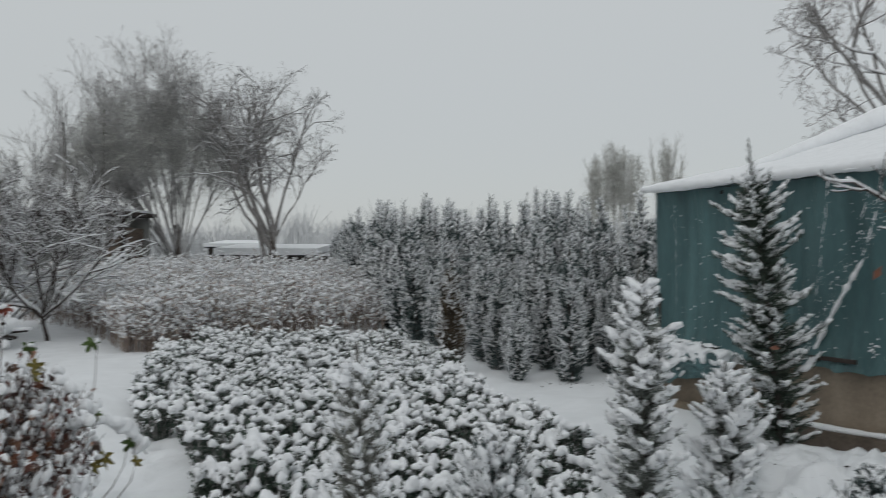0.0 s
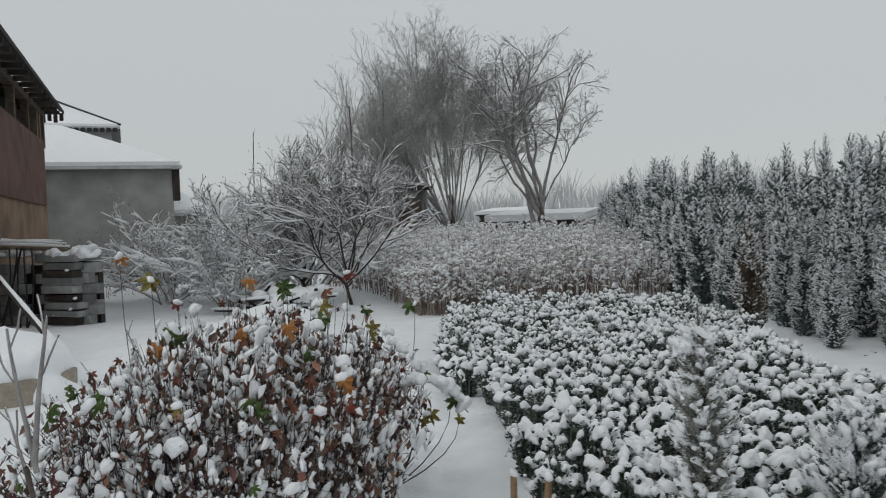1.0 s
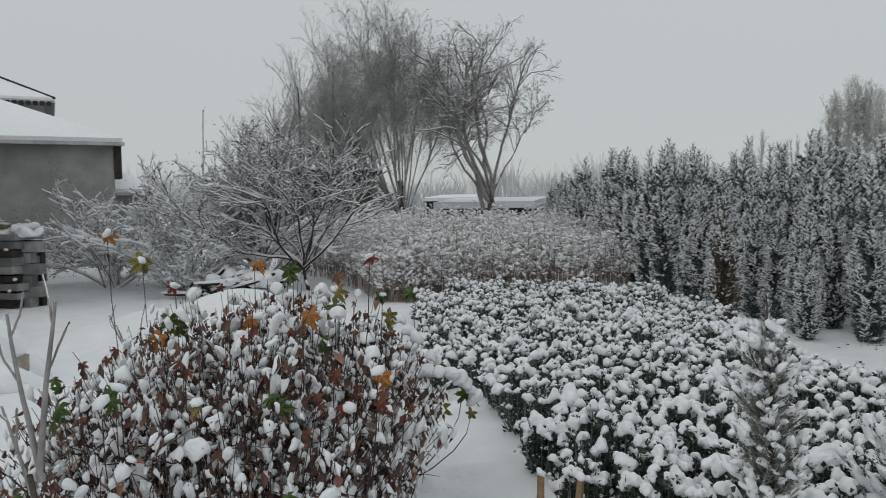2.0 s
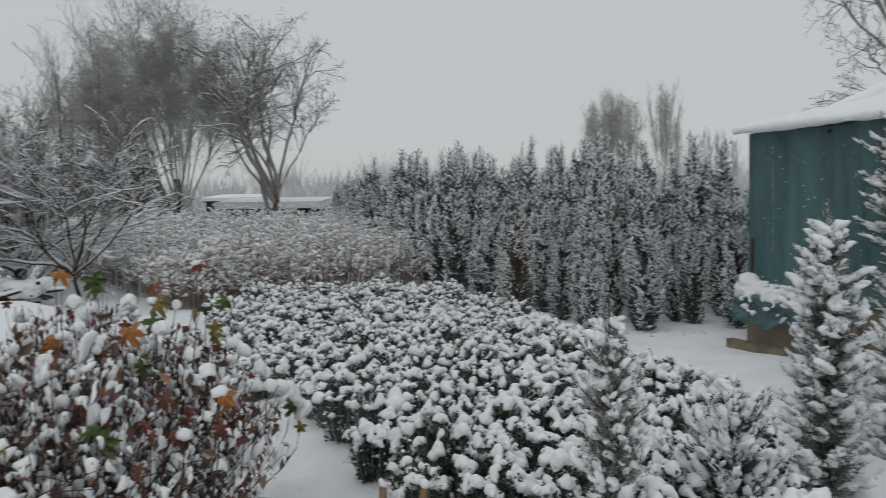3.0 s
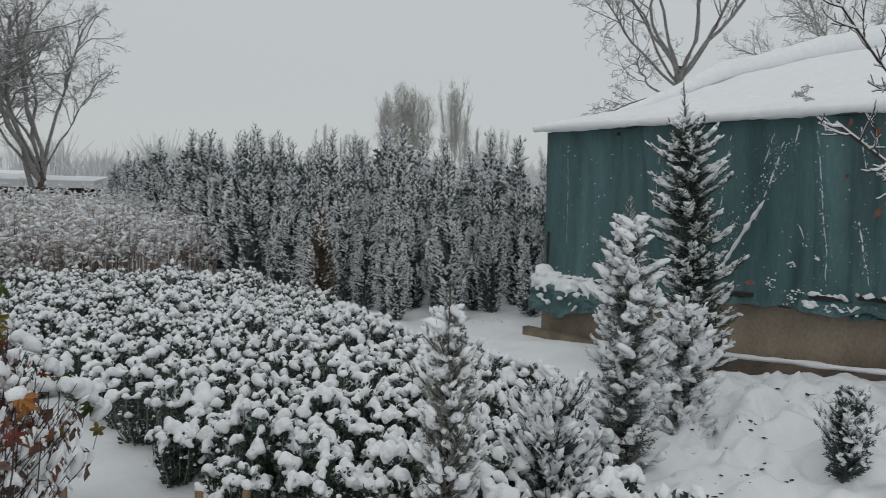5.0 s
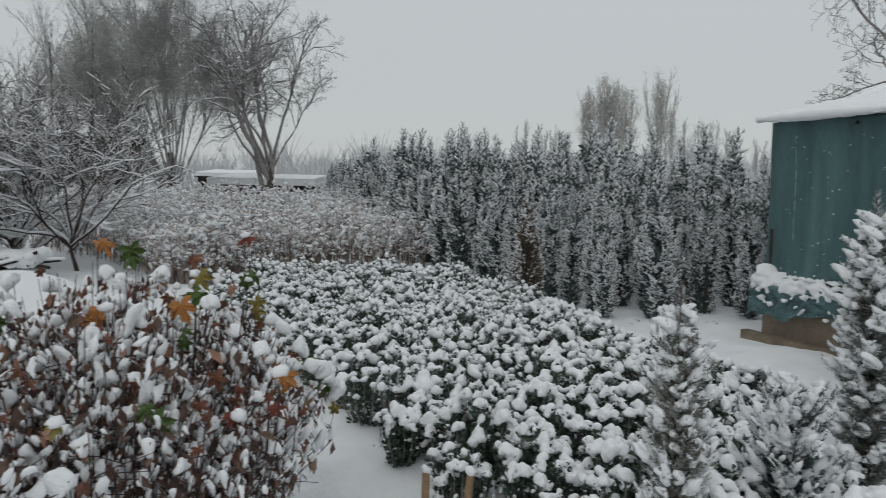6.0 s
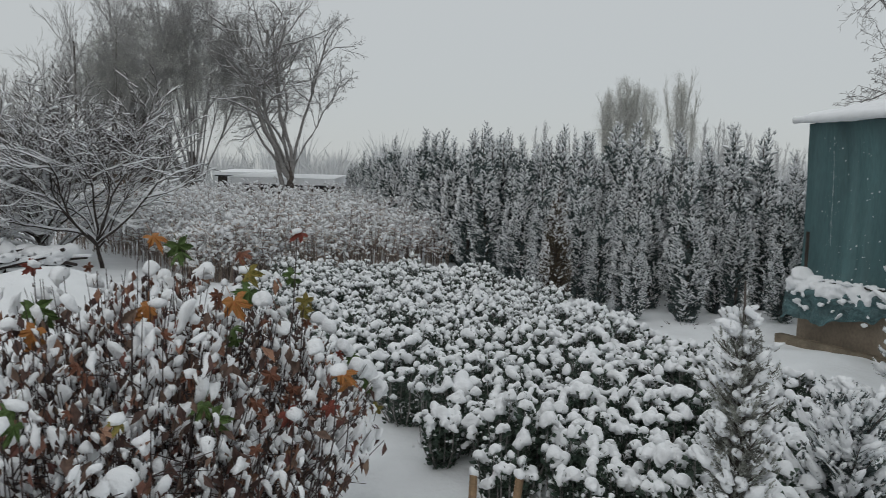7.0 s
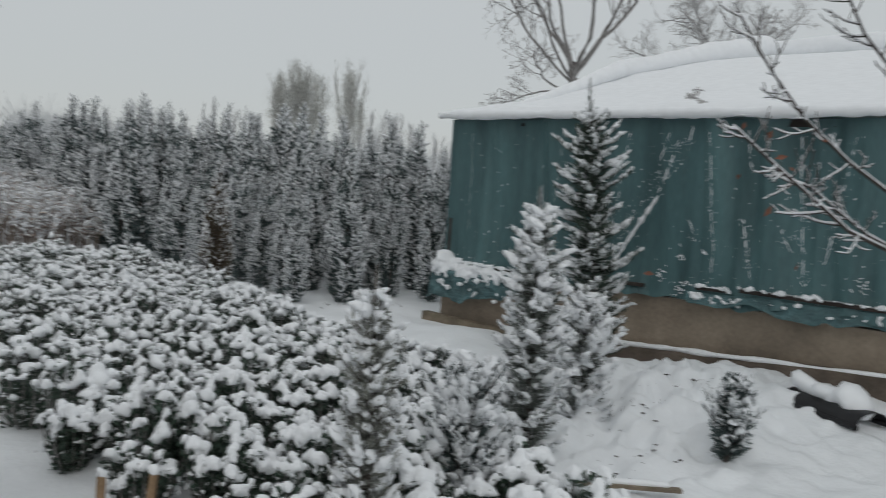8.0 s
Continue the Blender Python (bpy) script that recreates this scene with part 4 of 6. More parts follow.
# ---------------------------------------------------------------- field of dry stems
def dry_field():
    rng = np.random.default_rng(41)
    field = thing("dry_stalks", "field of dry pinkish brown stalks with snow on their seed heads", "stalks", kind="stuff")
    stems, heads, sn = Mesher(), Mesher(), Mesher()
    n = 0
    while n < 5200:
        y = 11.8 + 22.5 * rng.random() ** 1.7
        left = np.interp(y, [11.5, 14.8, 18, 33], [-5.2, -7.6, -11, -17])
        right = edge_x(y) - 0.35
        x = rng.uniform(left, right)
        if y < 12.0 + 0.75 * max(0.0, x + 4.8) + 0.5 * vnoise(x * 1.3, 0.0, 6):
            continue
        n += 1
        big = 1.0 + 0.02 * (y - 12)
        h = rng.uniform(0.50, 1.0) * (1.07 + 0.22 * float(vnoise(x * 0.9, y * 0.9, 7)) + (0.12 if rng.random() < 0.15 else 0)) * (1.0 + 0.026 * max(0.0, y - 16))
        z0 = height_at(x, y) - 0.02
        bend = rng.normal(size=2) * 0.10
        t = np.linspace(0, 1, 4)
        line = np.stack([x + bend[0] * t ** 2, y + bend[1] * t ** 2, z0 + h * t], 1)
        stems.tube(line, np.array([0.0075, 0.0065, 0.005, 0.003]) * big, 3)
        k = 7
        tt = 1 - 0.62 * rng.random(k) ** 1.5
        p = np.stack([x + bend[0] * tt ** 2, y + bend[1] * tt ** 2, z0 + h * tt], 1)
        ax = rng.normal(size=(k, 3)) * np.array([1, 1, 0.3]) + np.array([0, 0, 0.55])
        ln = rng.uniform(0.07, 0.19, k)
        heads.stamp(*OVAL, turns_from(rng, ax, np.stack([ln, ln * 0.30, ln * 0.4], 1)), p)
        ax /= np.linalg.norm(ax, axis=1)[:, None]
        s = (0.018 + 0.046 * rng.random(k) ** 1.4) * big
        sn.stamp(*OCTA, turns_from(rng, ax, np.stack([s * 1.5, s * 0.75, s * 0.6], 1), 0.2), p + ax * ln[:, None] * 0.7 + np.array([0, 0, 0.01]))
    part("brushwood", stems, DRY_STEM, field)
    part("foliage", heads, DRY_HEAD, field, smooth=False)
    part("snow", sn, FROST, field)


dry_field()


# ---------------------------------------------------------------- bare trees
def grow(rng, start, way, length, radius, level, top, spec, out):
    """One limb and, from it, the limbs of the next level. spec per level: (children, angle, ratio, wander, lift)."""
    kids, angle, ratio, wander, lift = spec[level]
    n = 11 if level == 0 and wander > 0.12 else 7 if level < 2 else 5 if level < 3 else 4 if level < 4 else 3
    pts, d = [np.array(start, float)], np.array(way, float)
    for k in range(n - 1):
        d = d + rng.normal(size=3) * wander + np.array([0, 0, lift])
        d /= np.linalg.norm(d)
        pts.append(pts[-1] + d * length / (n - 1))
    pts = np.array(pts)
    tip = radius * (0.45 if level < top else 0.3)
    out.append((pts, np.linspace(radius, tip, n), level))
    if level == top:
        return
    for k in range(kids):
        f = (0.30 + 0.70 * (k + rng.random() * 0.8) / kids) if level else (0.45 + 0.55 * (k + 0.5) / kids)
        f = min(f, 0.99)
        i = min(int(f * (n - 1)), n - 2)
        p = pts[i] + (pts[i + 1] - pts[i]) * (f * (n - 1) - i)
        axis = pts[i + 1] - pts[i]
        axis /= np.linalg.norm(axis)
        side = np.cross(axis, rng.normal(size=3))
        side /= np.linalg.norm(side) + 1e-9
        a = angle * rng.uniform(0.6, 1.35)
        grow(rng, p, axis * math.cos(a) + side * math.sin(a), length * ratio * rng.uniform(0.65, 1.2) * (1.1 - 0.35 * f), max(0.0022, radius * (0.52 - 0.20 * f)), level + 1, top, spec, out)


def make_tree(name, label, seed, at, roots, spec, top, bark=BARK, twig=TWIG, snow=0.0, leaves=None, min_r=0.004, group="", category="tree"):
    """roots: limbs that leave the ground or the trunk, as (start, way, length, radius)."""
    rng = np.random.default_rng(seed)
    limbs = []
    for k, (s, w, ln, r) in enumerate(roots):
        w = np.array(w, float)
        if k == 0 and len(roots) > 3:
            t = np.linspace(0, 1, 6)[:, None]
            limbs.append((np.array(s) + w / np.linalg.norm(w) * ln * t + rng.normal(size=(6, 3)) * 0.02 * ln * t * np.array([1, 1, 0]), np.linspace(r, r * 0.55, 6), 0))
            continue
        grow(rng, s, w / np.linalg.norm(w), ln, r, 0, top, spec, limbs)
    root = thing(name, label, category, group, at=(at[0], at[1], height_at(at[0], at[1]) - 0.05))
    wood, twigs, sn, lf = Mesher(), Mesher(), Mesher(), Mesher()
    ends = []
    for pts, rad, level in limbs:
        rad = np.maximum(rad, min_r)
        (wood if pts is limbs[0][0] else twigs).tube(pts, rad, 7 if level == 0 else 5 if level == 1 else 3)
        if level >= 1:
            ends.append(pts)
        if snow and (1 <= level <= 3 or (level == 0 and pts is not limbs[0][0])):
            lie = snow * (1.0 if level < 2 else 0.55)
            cover = np.clip(1 - np.abs(np.gradient(pts[:, 2]) / (np.linalg.norm(np.gradient(pts, axis=0), axis=1) + 1e-9)) ** 3, 0.25, 1)
            (sn.tube if level < 3 or rng.random() < 0.5 else (lambda *q: None))(pts + np.array([0, 0, 1.0]) * (rad * 0.85 + lie * 0.45)[:, None], (rad * 0.42 + lie * (0.45 + 0.55 * rng.random(len(pts)))) * cover, 4 if level < 3 else 3)
    part("trunk", wood, bark, root)
    if twigs.v:
        part("crown", twigs, twig, root)
    if sn.v:
        part("snow", sn, FROST, root, "snow lying along the branches")
    if leaves:
        mat, count, size, zone = leaves
        allp = np.concatenate(ends)
        keep = allp[[zone(q) for q in allp]]
        # evenly over the crown, however thick the twigs stand
        cells = np.unique(np.floor(keep / 0.6), axis=0, return_inverse=True)[1].ravel()
        order = np.argsort(cells, kind="stable")
        first, many = np.unique(cells[order], return_index=True, return_counts=True)[1:]
        pick = rng.integers(0, len(first), count)
        idx = order[first[pick] + (rng.random(count) * many[pick]).astype(int)]
        p = keep[idx] + rng.normal(size=(count, 3)) * size * 3.5
        s = size * rng.uniform(0.6, 1.4, count)
        lf.stamp(*OVAL, turns_from(rng, rng.normal(size=(count, 3)) + np.array([0, 0, -0.4]), np.stack([s, s * 0.8, s], 1)), p)
        part("foliage", lf, mat, root)
    return root




def fan(seed, n, z0, z1, lean0, lean1, len0, len1, rad, trunk):
    """A trunk and n limbs that leave it between z0 and z1, leaning from lean0 to lean1 sideways."""
    rr = random.Random(seed)
    out = [((0, 0, 0), (0, 0, 1), trunk[0], trunk[1])]
    for k in range(n):
        f = (k + 0.5) / n
        lean = lean0 + (lean1 - lean0) * f + rr.uniform(-0.08, 0.08)
        out.append(((0, 0, rr.uniform(z0, z1)), (lean, rr.uniform(-0.35, 0.35), 1), rr.uniform(len0, len1) * (1 - 0.25 * min(1.0, abs(lean))), rad * rr.uniform(0.6, 1.1)))
    return out


TWISTED = [(9, 0.75, 0.40, 0.20, 0.035), (5, 0.75, 0.50, 0.20, 0.03), (4, 0.8, 0.52, 0.24, 0.0), (2, 0.85, 0.6, 0.28, -0.04), (0, 0, 0, 0.28, -0.05)]
ASCENDING = [(11, 0.70, 0.34, 0.17, 0.03), (6, 0.65, 0.55, 0.19, 0.05), (4, 0.75, 0.52, 0.22, 0.02), (2, 0.8, 0.6, 0.26, -0.02), (0, 0, 0, 0.28, -0.04)]
walnut_limbs = [((0, 0, 0), (0.02, 0, 1), 2.6, 0.24), ((-0.05, 0, 0.9), (-0.50, 0.1, 1), 7.8, 0.12), ((0, 0, 1.7), (-0.22, -0.1, 1), 8.0, 0.115), ((0.05, 0, 1.6), (0.0, 0.05, 1), 7.6, 0.10), ((0, 0, 1.9), (-0.25, 0.2, 1), 7.4, 0.085),
                ((0.1, 0, 1.9), (0.10, -0.2, 0.9), 6.8, 0.08), ((-0.2, 0, 1.9), (-0.71, -0.15, 0.9), 6.2, 0.065), ((-0.1, 0, 2.2), (-0.86, 0.2, 0.75), 5.2, 0.055), ((0.1, 0, 2.2), (0.22, 0.3, 0.80), 4.8, 0.05), ((0, 0, 2.0), (-0.06, -0.5, 0.9), 5.8, 0.065),
                ((0, 0, 2.1), (-0.14, 0.4, 1), 7.0, 0.075), ((0, 0, 2.0), (-0.45, 0.4, 1), 6.4, 0.065), ((0, 0, 2.4), (0.07, -0.3, 1), 6.4, 0.06)]
make_tree("walnut_tree", "bare broad-crowned walnut tree with a forked trunk", 71, (-9.15, 35.3), walnut_limbs, ASCENDING, 4, twig=TWIG, snow=0.018, min_r=0.005)
WILLOW = [(11, 0.34, 0.42, 0.05, 0.02), (7, 0.5, 0.52, 0.10, 0.04), (5, 0.55, 0.55, 0.16, 0.0), (2, 0.6, 0.7, 0.2, -0.03), (0, 0, 0, 0.2, -0.06)]


def willow_crown(q):
    """The leafy part: a domed shell, highest above the trunk and falling away to one side, open underneath."""
    r = ((q[0] + 1.55) / 3.9) ** 2 + (q[1] / 3.6) ** 2 + ((q[2] - 4.6) / 4.6) ** 2
    return q[2] > 3.6 - 0.35 * q[0] and 0.34 + 0.26 * vnoise(q[0] * 1.3, q[2] * 1.3, 8) < r < 1.02 + 0.10 * vnoise(q[0] * 2.2, q[2] * 2.2, 9)


# leaf and twig colours carry the haze, lighter than the tree itself
make_tree("willow_tree", "tall dense willow still holding dull grey-green leaves", 72, (-13.7, 35.4), fan(6, 23, 0.2, 1.6, -1.05, 0.34, 6.8, 8.2, 0.065, (3.0, 0.2)), WILLOW, 4, twig=TWIG_GREY, min_r=0.0045,
          leaves=(material("willow_leaf", (0.48, 0.485, 0.45), 0.7, 0.3, 2, 30, 0.1, 0.003, per="island"), 84000, 0.05, willow_crown))
POPLAR = [(9, 0.42, 0.42, 0.05, 0.05), (6, 0.45, 0.55, 0.10, 0.09), (5, 0.5, 0.5, 0.14, 0.06), (0, 0, 0, 0.18, 0.03)]
for k, (x, y, h) in enumerate(((-18.6, 34.0, 7.6), (-20.4, 34.5, 6.2), (-16.8, 33.6, 8.2), (-22.3, 35, 5.2), (-17.7, 36.0, 7.8), (-19.5, 36.5, 6.6))):
    make_tree("bare_poplar", "thin upright bare poplar among garden trees", 80 + k, (x, y), [((0, 0, 0), (0.05, 0, 1), h, 0.075), ((0, 0, 0.4), (-0.3, 0, 1), h * 0.75, 0.055), ((0, 0, 0.4), (0.25, 0.1, 1), h * 0.7, 0.05)],
              POPLAR, 3, twig=TWIG_GREY, min_r=0.0055, group="garden poplars", leaves=(DRY_LEAF, 90, 0.06, lambda q, hh=h: q[2] > hh * 0.6))
make_tree("bare_tree", "bare spreading tree rising behind the greenhouse roof", 90, (12.7, 22.2), [((0, 0, 0), (0.02, 0, 1), 6.0, 0.22), ((0, 0, 5.1), (-0.14, 0.1, 1), 5.9, 0.082), ((0, 0, 5.3), (0.36, -0.1, 1), 5.6, 0.075), ((0, 0, 5.5), (0.90, 0.1, 1), 5.5, 0.062), ((0, 0, 5.8), (-0.74, 0.2, 1), 5.0, 0.055), ((0, 0, 5.3), (-1.20, -0.2, 0.75), 4.4, 0.05), ((0, 0, 5.0), (-1.20, 0.1, 0.28), 3.8, 0.04), ((0, 0, 5.1), (-0.96, -0.3, -0.05), 2.7, 0.035), ((0, 0, 5.4), (1.20, 0.2, 0.4), 3.4, 0.04), ((0, 0, 5.5), (-0.42, -0.3, 1), 5.5, 0.06), ((0, 0, 5.7), (0.10, 0.4, 1), 5.6, 0.06), ((0, 0, 5.4), (0.60, -0.4, 1), 5.2, 0.055), ((0, 0, 5.4), (-1.02, 0.35, 1), 4.6, 0.05)], TWISTED, 4, min_r=0.0048, group="trees behind the greenhouse")
make_tree("bare_tree", "smaller bare tree far behind the greenhouse roof", 91, (20.8, 24.5), fan(9, 8, 4.8, 6.4, -1.1, 1.0, 4.4, 5.6, 0.055, (6.4, 0.15)), ASCENDING, 3, min_r=0.006, twig=TWIG_GREY, group="trees behind the greenhouse")

# distant poplars, haze put into their colours, thin enough that the sky shows through
FAR_POPLAR = [(15, 0.24, 0.20, 0.03, 0.06), (5, 0.30, 0.5, 0.07, 0.10), (3, 0.4, 0.5, 0.1, 0.08), (0, 0, 0, 0.14, 0.05)]
# leaf colour paled to stand in for haze
POPLAR_LEAF = material("haze_poplar_leaf", (0.43, 0.43, 0.395), 0.8, 0.3, 2, 30, 0.1, 0.003, per="island")
# x, y, height, whether it still holds leaves
far_spots = [(9.9, 60, 9.5, 1), (10.5, 61, 10.2, 1), (11.1, 60, 10.8, 1), (11.7, 60.5, 11.1, 1), (12.3, 60, 10.3, 1), (13.2, 60.5, 10.5, 1), (15.5, 60, 11.8, 1), (15.8, 60.4, 11.2, 1), (10.7, 62, 8.3, 0), (18.2, 66, 9.5, 0), (19.4, 66, 9.8, 0), (20.8, 66, 9.5, 0), (22.2, 67, 9.7, 0), (24.0, 68, 9.1, 0),
             (5.6, 66, 9.3, 0), (7.3, 66, 8.3, 0), (8.4, 67, 8.7, 0), (9.4, 66.5, 8.1, 0), (26.5, 68, 7.9, 0), (29.0, 70, 7.5, 0)]
for k, (x, y, h, leafy) in enumerate((a, b, 0.92 * c - (0.0 if d else 1.3), d) for a, b, c, d in far_spots):
    def head(q, hh=h):
        t = q[2] / hh
        return 0.25 < t < 1.06 and math.hypot(q[0], q[1]) < 1.0 * math.sqrt(max(0.0, 1.06 - t)) * 1.6
    make_tree("distant_poplar", "tall narrow poplar, pale with haze, in a distant belt" if not leafy else "narrow poplar with a rounded head of yellow-grey leaves paled by haze", 120 + k, (x, y), [((0, 0, 0), (0, 0, 1), h * 0.88, 0.06), ((0, 0, 0.6), (0.06, 0, 1), h * 0.80, 0.05), ((0, 0, 0.6), (-0.06, 0, 1), h * 0.78, 0.05)],
              FAR_POPLAR, 3, bark=HAZE_GREY, twig=HAZE_YELLOW if leafy else HAZE_GREY, min_r=0.006, group="distant poplars", leaves=(POPLAR_LEAF, 8000, 0.06, head) if leafy else None)


# ---------------------------------------------------------------- hazy woods on the horizon
def far_woods():
    rng = np.random.default_rng(55)
    woods = thing("far_woods", "grey woods along the horizon, paled by haze", "woods", kind="stuff")
    tw = Mesher()
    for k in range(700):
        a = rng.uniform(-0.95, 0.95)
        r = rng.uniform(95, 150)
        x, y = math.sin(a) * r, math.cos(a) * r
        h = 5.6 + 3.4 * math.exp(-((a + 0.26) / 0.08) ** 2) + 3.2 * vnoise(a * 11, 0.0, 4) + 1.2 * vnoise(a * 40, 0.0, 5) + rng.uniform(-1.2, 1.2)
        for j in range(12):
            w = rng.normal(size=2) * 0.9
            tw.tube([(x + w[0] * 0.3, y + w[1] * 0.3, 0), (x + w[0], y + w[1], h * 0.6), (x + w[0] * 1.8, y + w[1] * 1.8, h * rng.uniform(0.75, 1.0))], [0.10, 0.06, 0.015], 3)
    # haze over the woods is painted as a pale twig colour
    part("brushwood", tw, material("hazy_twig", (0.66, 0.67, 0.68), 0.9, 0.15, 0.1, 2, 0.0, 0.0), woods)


far_woods()

# ---------------------------------------------------------------- fruit trees and snowy shrubs
FRUIT = [(11, 0.60, 0.50, 0.13, 0.05), (6, 0.60, 0.50, 0.13, 0.07), (3, 0.6, 0.5, 0.18, 0.07), (0, 0, 0, 0.2, 0.06)]


def spread_limbs(seed, count, low, length, radius, flat):
    rr = random.Random(seed)
    out = [((0, 0, 0), (-0.2, 0, 1), low * 1.25, radius * 1.5)]
    for k in range(count):
        a = 6.283 * k / count + rr.uniform(-0.3, 0.3)
        out.append(((-0.2 * low, 0, low * rr.uniform(0.8, 1.15)), (math.cos(a), math.sin(a), flat * rr.uniform(0.6, 1.8)), length * rr.uniform(0.75, 1.15), radius * rr.uniform(0.6, 0.9)))
    return out


make_tree("fruit_tree", "low fruit tree with every dark branch lined in snow", 140, (-7.75, 13.6), spread_limbs(3, 12, 0.50, 2.25, 0.029, 0.70), FRUIT, 3, bark=WET_BARK, twig=WET_BARK, snow=0.023, min_r=0.005, group="fruit trees")
make_tree("fruit_tree", "spreading bare fruit tree with snow-lined branches", 141, (-9.0, 13.9), spread_limbs(5, 11, 0.45, 2.1, 0.027, 0.80), FRUIT, 3, bark=WET_BARK, twig=WET_BARK, snow=0.020, min_r=0.005, group="fruit trees")
THICKET = [(7, 0.50, 0.50, 0.08, -0.01), (4, 0.6, 0.5, 0.14, 0.0), (0, 0, 0, 0.18, -0.02)]
snow_leaf = material("snow_caught_leaf", (0.24, 0.235, 0.215), 0.8, 0.35, 6, 60, 0.2, 0.003, per="island")
for k, (x, y, h, n) in enumerate(((-12.2, 13.2, 2.0, 16), (-10.7, 13.6, 2.5, 18), (-9.3, 14.6, 2.7, 14), (-13.2, 14.9, 2.3, 12), (-10.0, 12.6, 1.5, 12))):
    rr = random.Random(60 + k)
    make_tree("snowy_shrub", "large many-stemmed shrub bowed under snow", 150 + k, (x, y),
              [((rr.uniform(-0.2, 0.2), rr.uniform(-0.2, 0.2), 0), (rr.uniform(-1.2, 1.0), rr.uniform(-0.9, 0.9), 0.75), h * rr.uniform(0.55, 1.05), 0.018) for j in range(n)],
              THICKET, 2, snow=0.050, min_r=0.006, group="snowy shrubs", category="shrub", leaves=(snow_leaf, 1500, 0.05, lambda q: q[2] > 0.4))
make_tree("sapling", "very tall thin whip of a sapling", 158, (-13.0, 17.5), [((0, 0, 0), (0.01, 0, 1), 4.4, 0.022)], [(6, 0.3, 0.08, 0.02, 0.02), (0, 0, 0, 0.1, 0.1)], 1)


# ---------------------------------------------------------------- buildings at the far side of the garden
def slab(name, pts, thick, mats, parent, label=""):
    """A flat plate from its upper corners, with thickness downwards."""
    m = Mesher()
    p = np.array(pts, float)
    k = len(p)
    m.add(p, [tuple(range(k))])
    m.add(p - np.array([0, 0, thick]), [tuple(range(k))[::-1]])
    for i in range(k):
        j = (i + 1) % k
        m.add([p[i], p[i] - (0, 0, thick), p[j] - (0, 0, thick), p[j]], [(0, 1, 2, 3)])
    return part(name, m, mats, parent, label, smooth=False)


def solid(name, x0, y0, z0, x1, y1, z1, mat, parent, label="", m=None):
    b = Mesher()
    b.box(x0, y0, z0, x1, y1, z1, 0, m)
    return part(name, b, mat, parent, label, smooth=False)


# mud-brick house: its long side runs towards the garden, eaves overhanging
HA, HV, HN = np.array([-18.65, 15.68]), np.array([0.674, -0.738]), np.array([-0.738, -0.674])


def hp(s, w, z):
    """House places: s along the wall from its far corner, w into the house."""
    return (HA[0] + s * HV[0] + w * HN[0], HA[1] + s * HV[1] + w * HN[1], z)


def hbox(name, s0, s1, w0, w1, z0, z1, mat, parent, label=""):
    m = Mesher()
    m.add([hp(s, w, z) for s in (s0, s1) for w in (w0, w1) for z in (z0, z1)], [(0, 1, 3, 2), (4, 6, 7, 5), (0, 4, 5, 1), (2, 3, 7, 6), (0, 2, 6, 4), (1, 5, 7, 3)])
    return part(name, m, mat, parent, label, smooth=False)


h1 = thing("mud_house", "old mud-brick house with boarded red-brown wall and dark plank eaves", "house")
hbox("wall", 0, 11, 0, 6, -0.2, 4.15, MUD, h1, "tan mud plaster wall")
hbox("red_panel", 0.55, 11, -0.05, 0.0, 2.5, 4.3, MUD_RED, h1, "red-brown weathered panel")
hbox("back_boarding", 0.3, 11, 0.5, 0.6, 4.15, 5.4, WOOD_DARK, h1)
for k, (s0, wd) in enumerate(((0.12, 0.2), (1.0, 0.16), (1.5, 0.24), (3.1, 0.2), (5.2, 0.2), (7.4, 0.2), (9.6, 0.2))):
    hbox("post", s0, s0 + wd, -0.05, 0.12, 4.15, 5.2, WOOD, h1, "pale timber post")
hbox("wall_plate", -0.1, 11, -0.07, 0.15, 5.02, 5.20, WOOD, h1, "weathered wall plate")
for k in range(15):
    hbox("rafter", 0.05 + 0.75 * k, 0.16 + 0.75 * k, -0.46, 1.0, 5.13, 5.23, WOOD_DARK, h1)
for k in range(9):
    w0 = -0.52 + 0.42 * k
    m = Mesher()
    m.add([hp(s, w, z) for s in (-0.55, 11.2) for w, z in ((w0, 5.22 + 0.36 * k), (w0 + 0.45, 5.22 + 0.36 * k + 0.385), (w0 + 0.45, 5.30 + 0.36 * k + 0.385), (w0, 5.32 + 0.36 * k))],
          [(0, 1, 2, 3), (7, 6, 5, 4), (0, 4, 5, 1), (1, 5, 6, 2), (2, 6, 7, 3), (3, 7, 4, 0)])
    part("roof_plank", m, WOOD_DARK, h1, "dark rough roof plank", smooth=False)
for k in range(5):
    hbox("eave_ornament", -0.5 - 0.02 * k, -0.42, -0.5 + 0.16 * k, -0.40 + 0.16 * k, 5.02 - 0.05 * (k % 2), 5.24, WOOD_DARK, h1)


